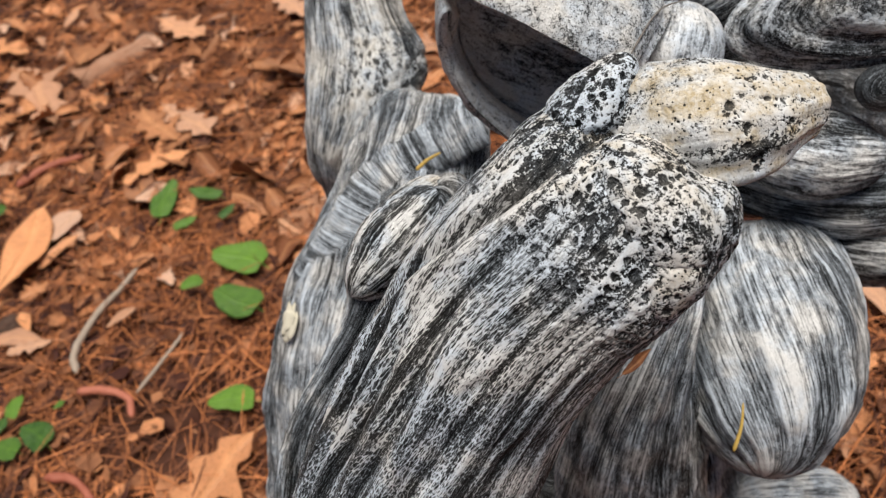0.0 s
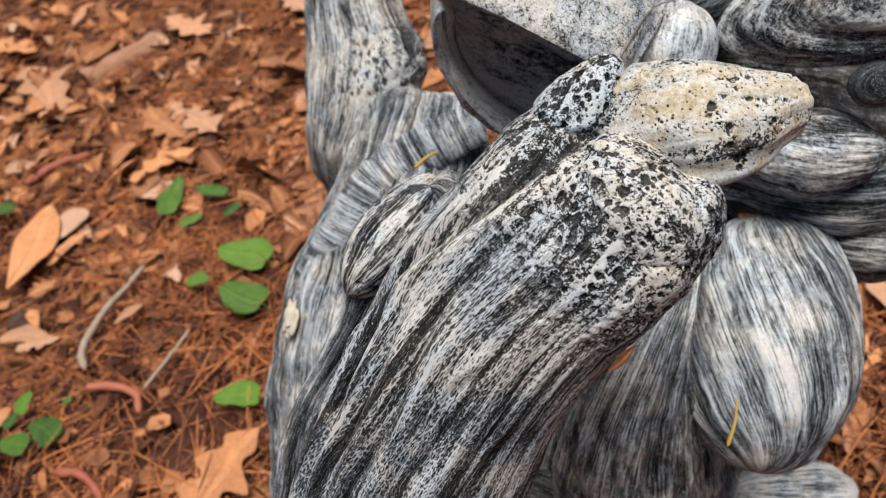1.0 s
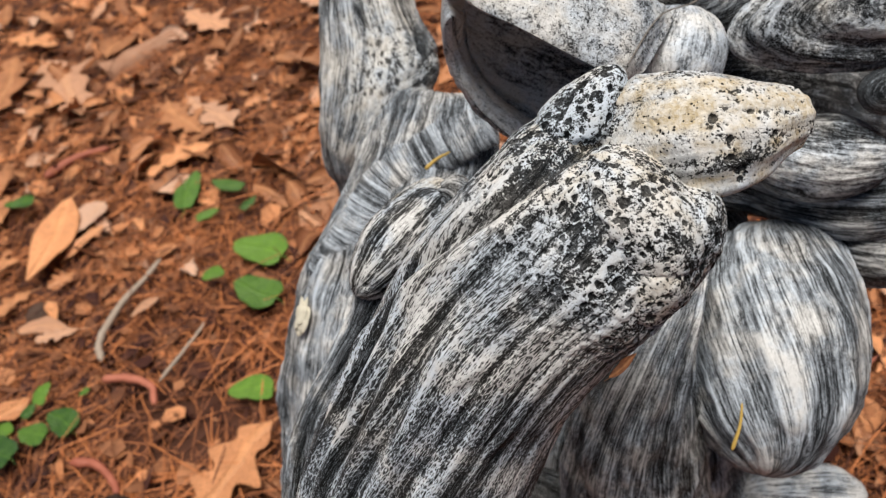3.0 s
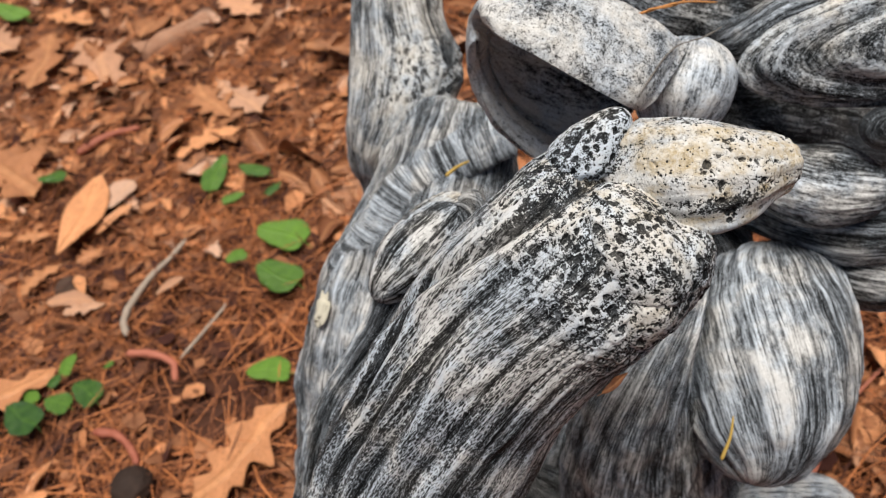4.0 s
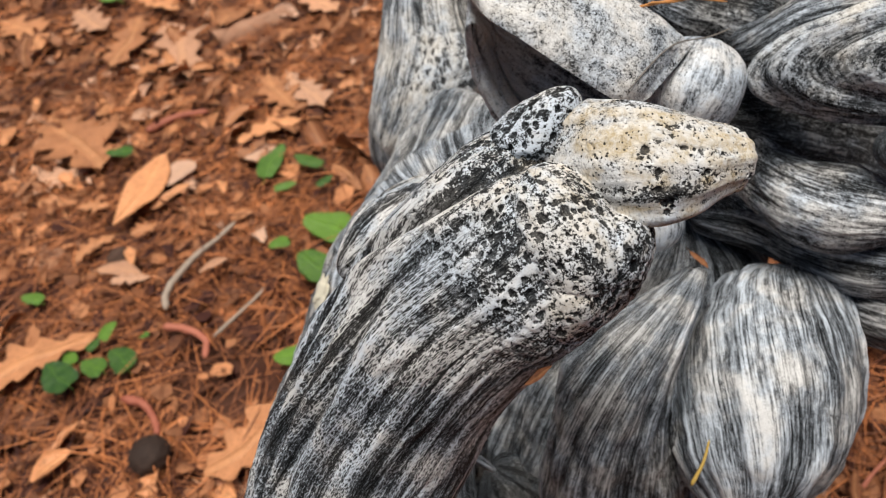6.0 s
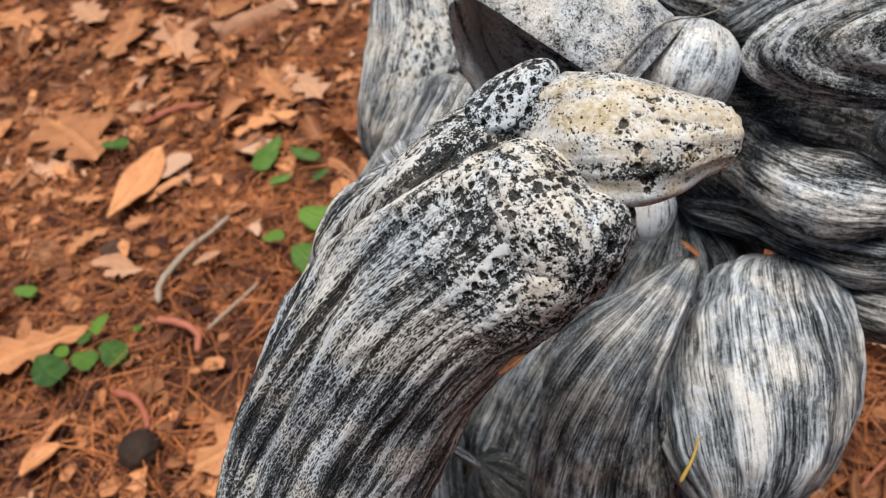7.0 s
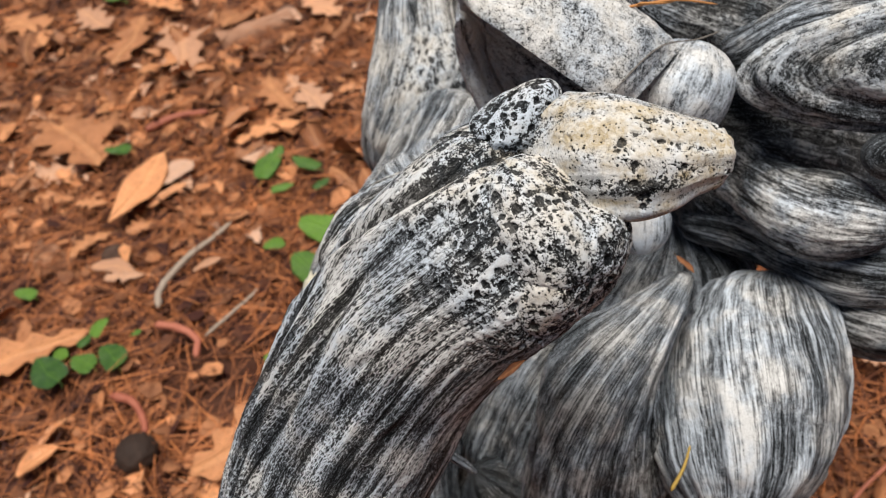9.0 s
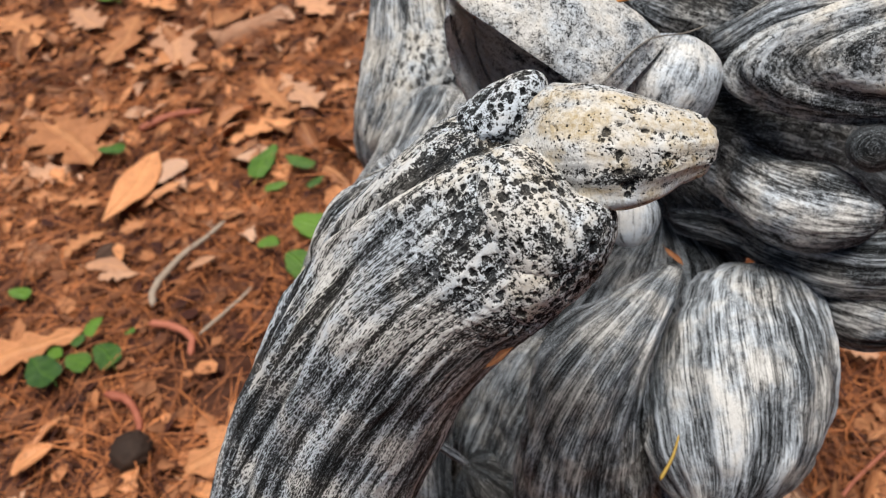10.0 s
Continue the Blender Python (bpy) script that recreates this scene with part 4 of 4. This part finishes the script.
def chip_mesh(n, low, high_size):
    """Torn bits of leaf and bark: bent five-sided flakes with some thickness."""
    x, y = scatter(n)
    z = rise(x, y) + rng.uniform(0.004, 0.030, n)
    size = rng.uniform(low, high_size, n)
    turn = rng.uniform(0, 2 * np.pi, n)
    tilt, tilt2 = rng.normal(0, 0.35, n), rng.normal(0, 0.35, n)
    ang = np.linspace(0, 2 * np.pi, 7)[:-1]
    r = rng.uniform(0.55, 1.1, (n, 6)) * size[:, None]
    stretch = rng.uniform(0.35, 1.0, n)[:, None]
    lx, ly = np.cos(ang) * r, np.sin(ang) * r * stretch
    px = x[:, None] + np.cos(turn)[:, None] * lx - np.sin(turn)[:, None] * ly
    py = y[:, None] + np.sin(turn)[:, None] * lx + np.cos(turn)[:, None] * ly
    pz = z[:, None] + lx * tilt[:, None] + ly * tilt2[:, None] + 6.0 * (ly**2) * rng.uniform(-1, 1.5, n)[:, None]
    top = np.stack([px, py, pz], 2)
    centre = top.mean(1, keepdims=True) + np.array([0, 0, 1.0]) * (0.12 * size * rng.uniform(-1, 1, n))[:, None, None]
    low_ring = top - np.array([0, 0, 0.0008])
    v = np.concatenate([centre, top, low_ring], 1)
    k = np.arange(n) * 13
    faces = []
    for a in range(6):
        b = (a + 1) % 6
        faces.append(np.stack([k, k + 1 + a, k + 1 + b, k + 1 + b], 1)[:, :3])
    tri = np.concatenate(faces)
    quads = np.concatenate([np.stack([k + 1 + a, k + 7 + a, k + 7 + (a + 1) % 6, k + 1 + (a + 1) % 6], 1) for a in range(6)])
    return v.reshape(-1, 3), tri.tolist() + quads.tolist()


v, f = needle_mesh(52000)
tagged(mesh_object("pine_needles", v.tolist(), f.tolist(), NEEDLES), "thick layer of fallen rust-brown pine needles on the soil", "pine needles", kind="stuff")
v, f = chip_mesh(7500, 0.004, 0.021)
tagged(mesh_object("leaf_litter", v.tolist(), f, CHIPS, False), "torn brown leaf and bark scraps among pine needles", "leaf litter", kind="stuff")


# ---- leaves ----
def leaf_mesh(name, ratio, lobes, curl, tone, material, seed, heart=False, nu=49, nv=13):
    """A blade one unit long along x, with lobes or a smooth edge, curled, with a stalk."""
    r = np.random.default_rng(seed)
    u = np.linspace(0, 1, nu)
    env = np.sin(np.pi * np.clip(u, 0, 1) ** (0.62 if heart else 0.85)) ** (0.55 if heart else 0.75)
    if lobes:
        teeth = 0.66 + 0.34 * np.cos(2 * np.pi * (u * 4.2 + 0.35 + 0.1 * r.standard_normal()))
        env = env * (0.26 + 0.74 * teeth) * (0.75 + 0.5 * u)
    half = np.maximum(env * ratio * 0.5, 0.004)
    skew = 0.04 * np.sin(u * 5 + r.uniform(0, 6))
    v = np.linspace(-1, 1, nv)
    U, V = np.meshgrid(u, v, indexing="ij")
    lobe_lag = (0.10 * np.abs(V) ** 1.5) if lobes else (-0.10 * np.abs(V) * np.exp(-U * 6) if heart else 0)
    side_a = 1 + 0.25 * np.sin(U * 17 + r.uniform(0, 6)) * (V > 0) * (1 if lobes else 0.15)
    x = U + lobe_lag * 0.8 * half[:, None] / max(ratio * 0.5, 0.01)
    y = V * half[:, None] * side_a + skew[:, None]
    c = curl * r.uniform(0.7, 1.3)
    z = c * 1.6 * y**2 / max(ratio, 0.2) - c * 0.7 * (U - 0.45) ** 2 + 0.02 * np.sin(U * 9 + r.uniform(0, 6)) * V + 0.03 * (fbm(x * 6, y * 6, 0 * x + seed, 3, seed) - 0.5)
    z = z - 0.02 * np.exp(-np.abs(V) * 8) * (1 - U)
    top = np.stack([x, y, z], 2)
    n = grid_normals(top)
    n = n * np.sign(n[..., 2:3].mean())
    thin = 0.004
    low = top - n * thin
    verts = np.concatenate([top.reshape(-1, 3), low.reshape(-1, 3)])
    f = grid_faces(nu, nv, 0)
    g = grid_faces(nu, nv, nu * nv)[:, ::-1]
    rim = np.r_[np.arange(0, nv), np.arange(2 * nv - 1, nu * nv, nv), np.arange(nu * nv - 2, (nu - 1) * nv - 1, -1), np.arange((nu - 2) * nv, 0, -nv)]
    nxt = np.roll(rim, -1)
    walls = np.stack([rim, rim + nu * nv, nxt + nu * nv, nxt], 1)
    # stalk
    k = len(verts)
    st, ring = [], []
    base_y = float(skew[0])
    for i in range(5):
        t = i / 4
        for a in range(5):
            q = 2 * np.pi * a / 5
            w = 0.010 * (1 - 0.3 * t)
            st.append((0.02 - 0.22 * t, base_y + np.cos(q) * w + 0.05 * t * t, float(top[0, nv // 2, 2]) + np.sin(q) * w - 0.03 * t))
    for i in range(4):
        for a in range(5):
            b = (a + 1) % 5
            ring.append((k + i * 5 + a, k + i * 5 + b, k + i * 5 + 5 + b, k + i * 5 + 5 + a))
    verts = np.concatenate([verts, np.array(st)])
    mesh = bpy.data.meshes.new(name)
    mesh.from_pydata(verts.tolist(), [], f.tolist() + g.tolist() + walls.tolist() + ring)
    blade = np.zeros((len(verts), 3))
    blade[: nu * nv] = np.stack([U.ravel(), (V * half[:, None]).ravel(), 0 * U.ravel()], 1)
    blade[nu * nv : 2 * nu * nv] = blade[: nu * nv]
    mesh.attributes.new("blade", "FLOAT_VECTOR", "POINT").data.foreach_set("vector", blade.ravel())
    mesh.attributes.new("tone", "FLOAT", "POINT").data.foreach_set("value", np.full(len(verts), tone))
    mesh.polygons.foreach_set("use_smooth", np.ones(len(mesh.polygons), bool))
    mesh.materials.append(material)
    mesh.update()
    return mesh


def lay(ob, base, tip, lift, roll=0.0, pitch=0.0):
    b, t = Vector(base), Vector(tip)
    d = t - b
    length = d.length
    yaw = math.atan2(d.y, d.x)
    z = float(rise(b.x, b.y)) + lift
    ob.matrix_world = Matrix.Translation((b.x, b.y, z)) @ Euler((roll, -pitch, yaw)).to_matrix().to_4x4() @ Matrix.Scale(length, 4)
    return ob


for n, (base_at, tip_end, ratio, lobes, curl, tone) in enumerate(LEAVES):
    kind = "oak_leaf" if lobes else "brown_leaf"
    words = "dry tan lobed oak leaf lying on pine needles" if lobes else "dry pinkish-brown oval leaf lying on pine needles"
    ob = new(kind, leaf_mesh(kind, ratio, lobes, curl, tone, DRY_LEAF, 100 + n))
    lay(ob, base_at, tip_end, 0.042, 0.06 * math.sin(n * 2.1), 0.03)
    tagged(ob, words, "leaf", "fallen leaves")

TONES = (0.05, 0.7, 0.3, 0.15, 0.55, 0.9, 0.25, 0.4, 0.75, 0.5, 0.1, 0.6)
shared = [leaf_mesh("oak_leaf", 0.45 + 0.06 * (n % 4), 1 if n % 3 else 0, 0.15 + 0.08 * (n % 4), TONES[n], DRY_LEAF, 300 + n, nu=27, nv=7) for n in range(12)]
light = [leaf_mesh("leaf_scraps", 0.35 + 0.1 * (n % 4), 1 if n % 2 else 0, 0.2 + 0.12 * (n % 4), TONES[n], DRY_LEAF, 400 + n, nu=12, nv=3) for n in range(12)]


def free_place():
    """A place for a chance leaf, off the statue, the bare patch and the leaves laid by hand."""
    while True:
        x, y = (float(q[0]) for q in scatter(1))
        if (x - BARE_AT[0]) ** 2 + (y - BARE_AT[1]) ** 2 < 0.011 or (x - 0.01) ** 2 + (y - 0.37) ** 2 < 0.03:
            continue
        if y < 0.62 and x < 0 and rng.uniform(0, 1) < 0.62:
            continue
        if min((x - q[0][0]) ** 2 + (y - q[0][1]) ** 2 for q in LEAVES + GREENS) > 0.0035:
            return x, y


for n in range(280):
    x, y = free_place()
    ang, size = float(rng.uniform(0, 6.28)), float(rng.uniform(0.04, 0.11))
    ob = new("oak_leaf", shared[n % 12])
    lay(ob, (x, y, 0), (x + math.cos(ang) * size, y + math.sin(ang) * size, 0), float(rng.uniform(0.016, 0.034)), float(rng.normal(0, 0.45)), float(rng.normal(0, 0.22)))
    tagged(ob, "dry brown fallen leaf partly buried in pine needles", "leaf", "fallen leaves")


def leaf_stuff(count):
    """Broken leaves past counting, joined into one."""
    parts = []
    for mesh in light:
        co = np.zeros(len(mesh.vertices) * 3)
        mesh.vertices.foreach_get("co", co)
        blade = np.zeros(len(mesh.vertices) * 3)
        mesh.attributes["blade"].data.foreach_get("vector", blade)
        parts.append((co.reshape(-1, 3), blade.reshape(-1, 3), [tuple(q.vertices) for q in mesh.polygons]))
    vs, bl, tn, fs, k = [], [], [], [], 0
    for n in range(count):
        co, blade, faces = parts[n % 12]
        x, y = free_place()
        m = Matrix.Translation((x, y, float(rise(x, y)) + float(rng.uniform(0.014, 0.036)))) @ Euler((float(rng.normal(0, 0.4)), float(rng.normal(0, 0.25)), float(rng.uniform(0, 6.28)))).to_matrix().to_4x4()
        a = np.array(m)
        vs.append(co * rng.uniform(0.018, 0.070) @ a[:3, :3].T + a[:3, 3])
        bl.append(blade)
        tn.append(np.full(len(co), rng.uniform(0.0, 1.1)))
        fs += [tuple(i + k for i in f) for f in faces]
        k += len(co)
    ob = mesh_object("broken_leaves", np.concatenate(vs).tolist(), fs, DRY_LEAF)
    ob.data.attributes.new("blade", "FLOAT_VECTOR", "POINT").data.foreach_set("vector", np.concatenate(bl).ravel())
    ob.data.attributes.new("tone", "FLOAT", "POINT").data.foreach_set("value", np.concatenate(tn))
    return tagged(ob, "small broken brown and tan leaves among pine needles", "leaf litter", kind="stuff")


leaf_stuff(2400)

for n, (base_at, tip_end, ratio, tone) in enumerate(GREENS):
    ob = new("green_leaf", leaf_mesh("green_leaf", ratio, 0, 0.10, tone, GREEN_LEAF, 500 + n, True))
    b, t = Vector(base_at), Vector(tip_end)
    lay(ob, b.lerp(t, 0.08), b.lerp(t, 0.90), 0.036 + 0.006 * (n % 3), 0.12 * math.sin(n * 1.7), 0.10)
    tagged(ob, "fresh green rounded leaf growing through brown litter" if tone > 0.4 else "dark green glossy small leaf growing through litter", "leaf", "green seedling leaves")


# ---- twigs, pods and other small things ----
def rod(name, points, radius, material, taper=0.5, sides=8, lumps=0.25, seed=0):
    t = np.linspace(0, 1, 28)
    c = spline(points, t)
    way = np.gradient(c, axis=0)
    way /= np.linalg.norm(way, axis=1, keepdims=True)
    ref = np.array([0.3, 0.2, 1.0])
    a = np.cross(way, ref)
    a /= np.linalg.norm(a, axis=1, keepdims=True)
    b = np.cross(way, a)
    ang = np.linspace(0, 2 * np.pi, sides, endpoint=False)
    size = radius * (1 - taper * t) * np.minimum(1, np.minimum(t, 1 - t) * 14 + 0.25)
    size = size[:, None] * (1 + lumps * (fbm(t[:, None] * 14 + 0 * ang, np.cos(ang)[None] + 0 * t[:, None], 0 * t[:, None] + 0 * ang + seed, 2, seed) - 0.5) * 2)
    p = c[:, None] + a[:, None] * (np.cos(ang)[None] * size)[..., None] + b[:, None] * (np.sin(ang)[None] * size)[..., None]
    faces = []
    for i in range(27):
        for j in range(sides):
            k = (j + 1) % sides
            faces.append((i * sides + j, i * sides + k, (i + 1) * sides + k, (i + 1) * sides + j))
    faces += [tuple(range(sides))[::-1], tuple(27 * sides + j for j in range(sides))]
    return mesh_object(name, p.reshape(-1, 3).tolist(), faces, material)


def raised(points, h):
    return [(x, y, float(rise(x, y)) + h) for x, y, z in points]


tagged(rod("twig", raised(TWIG, 0.036), 0.0056, TWIG_BARK, 0.35, seed=1), "crooked grey weathered twig lying on pine needles", "twig")
tagged(rod("twig", raised(TWIG_RIGHT, 0.036), 0.0022, RED_POD, 0.3, seed=2), "thin reddish-brown twig on the litter", "twig")
tagged(rod("twig", raised(STICK, 0.034), 0.0070, RED_POD, 0.3, seed=3), "dark reddish stick lying in the litter", "twig")
tagged(rod("twig", raised(STICK_LONG, 0.030), 0.0024, TWIG_BARK, 0.3, seed=4), "thin brown stick pressed into the soil", "twig")
tagged(rod("catkin", raised(POD_A, 0.034), 0.0058, RED_POD, 0.3, seed=5), "curved pinkish-red dry catkin on the litter", "catkin", "catkins")
tagged(rod("catkin", raised(POD_B, 0.034), 0.0058, RED_POD, 0.3, seed=6), "curved pinkish-red dry catkin on the litter", "catkin", "catkins")


def seed_ball(at, radius, seed):
    """A dark round cone with overlapping scales."""
    r = np.random.default_rng(seed)
    bm = bmesh.new()
    bmesh.ops.create_icosphere(bm, subdivisions=4, radius=radius)
    for vert in bm.verts:
        d = vert.co.normalized()
        q = np.array([[d.x, d.y, d.z]]) * radius
        vert.co *= 1 + 0.10 * float(craters(q, radius * 0.42, 0.95, seed)[0]) - 0.06 + 0.08 * noise.noise(d * 4)
        vert.co.z *= 0.8
    mesh = bpy.data.meshes.new("seed_ball")
    bm.to_mesh(mesh)
    bm.free()
    mesh.materials.append(DARK_CONE)
    mesh.polygons.foreach_set("use_smooth", np.ones(len(mesh.polygons), bool))
    ob = new("seed_ball", mesh)
    ob.location = (at[0], at[1], float(rise(at[0], at[1])) + radius * 0.7 + 0.012)
    return tagged(ob, "dark brown round seed ball with rough scales", "seed ball", "seed balls")


seed_ball(CONE_AT, 0.025, 3)
seed_ball(CONE_B_AT, 0.020, 4)


def bark_roll(ends, radius, seed, words):
    """A curled strip of bark: a sheet rolled two thirds round."""
    a, b = (np.array(raised([e], radius * 0.9)[0]) for e in ends)
    way = b - a
    across = np.cross(way, (0, 0, 1.0))
    across /= np.linalg.norm(across)
    t, q = np.linspace(0, 1, 40), np.linspace(-0.3, 3.6, 24)
    grid = []
    for side in (1.0, 0.86):
        T, Q = np.meshgrid(t, q, indexing="ij")
        rr = radius * side * (1 + 0.2 * (fbm(T * 5, Q * 1.5, 0 * T, 3, seed) - 0.5)) * (1 - 0.2 * T)
        end = 0.04 * (fbm(Q * 2, 0 * Q, 0 * Q + side, 2, seed + 1) - 0.5) * np.abs(2 * T - 1)
        p = a + way * (T + end)[..., None] + across * (np.cos(Q) * rr)[..., None] + np.array([0, 0, 1.0]) * (np.sin(Q) * rr)[..., None]
        grid.append(p.reshape(-1, 3))
    f = grid_faces(40, 24, 0).tolist() + grid_faces(40, 24, 960)[:, ::-1].tolist()
    rim = list(range(24)) + list(range(47, 960, 24)) + list(range(958, 935, -1)) + list(range(912, 0, -24))
    f += [(i, i + 960, j + 960, j) for i, j in zip(rim, rim[1:] + rim[:1])]
    return tagged(mesh_object("bark_curl", np.concatenate(grid).tolist(), f, BARK), words, "bark", "bark curls")


bark_roll(ROLL_AT, 0.026, 8, "tan curled strip of peeling bark on the litter")
bark_roll(BARK_AT, 0.010, 9, "small pale curled piece of bark on needles")

tagged(rod("pine_needle", NEEDLE_SHOULDER, 0.0011, YELLOW, 0.5, 6, 0.1), "curved yellow pine needle lying on the statue's shoulder", "pine needle", "needles on the statue")
tagged(rod("pine_needle", NEEDLE_TOP, 0.0007, ORANGE, 0.4, 6, 0.1), "orange-brown pine needle caught on the statue's head", "pine needle", "needles on the statue")
tagged(rod("pine_needle", NEEDLE_TOP_B, 0.0006, ORANGE, 0.4, 6, 0.1), "orange-brown pine needle caught on the statue's head", "pine needle", "needles on the statue")
tagged(rod("pine_needle", NEEDLE_BACK, 0.0014, YELLOW, 0.5, 6, 0.1), "greenish-yellow pine needle on the statue's back", "pine needle", "needles on the statue")
tagged(rod("cobweb", WEB, 0.0004, WEB_GREY, 0.2, 6, 0.8), "dusty strand of cobweb between the ear and the head", "cobweb")
for ends, words in ((CHIP, "brown scrap of leaf stuck under the wing"), (CHIP_B, "rusty brown scrap of leaf lodged in a hollow of the statue")):
    ob = new("leaf_scrap", leaf_mesh("leaf_scrap", 0.30, 0, 0.25, 0.1, DRY_LEAF, 900 + len(words)))
    d = Vector(ends[1]) - Vector(ends[0])
    ob.matrix_world = Matrix.Translation(ends[0]) @ d.to_track_quat("X", "Z").to_matrix().to_4x4() @ Matrix.Scale(d.length, 4)
    tagged(ob, words, "leaf", "leaf scraps")


def chalk_spot(at, size):
    """A thick dried splash, flattened onto the stone."""
    bm = bmesh.new()
    bmesh.ops.create_icosphere(bm, subdivisions=4, radius=1.0)
    for vert in bm.verts:
        d = vert.co.normalized()
        vert.co = Vector((d.x * 0.5, d.y * 0.16, d.z)) * size * (1 + 0.5 * noise.noise(d * 1.8) + 0.15 * noise.noise(d * 6))
    mesh = bpy.data.meshes.new("dried_splash")
    bm.to_mesh(mesh)
    bm.free()
    mesh.materials.append(LIME)
    mesh.polygons.foreach_set("use_smooth", np.ones(len(mesh.polygons), bool))
    ob = new("dried_splash", mesh)
    ob.location = at
    ob.rotation_mode = "QUATERNION"
    ob.rotation_quaternion = Vector((-0.25, -0.65, 0.7)).to_track_quat("Y", "Z")
    return tagged(ob, "dried chalky cream splash on the statue's back", "stain")


chalk_spot(DROPPING[0], 0.011)
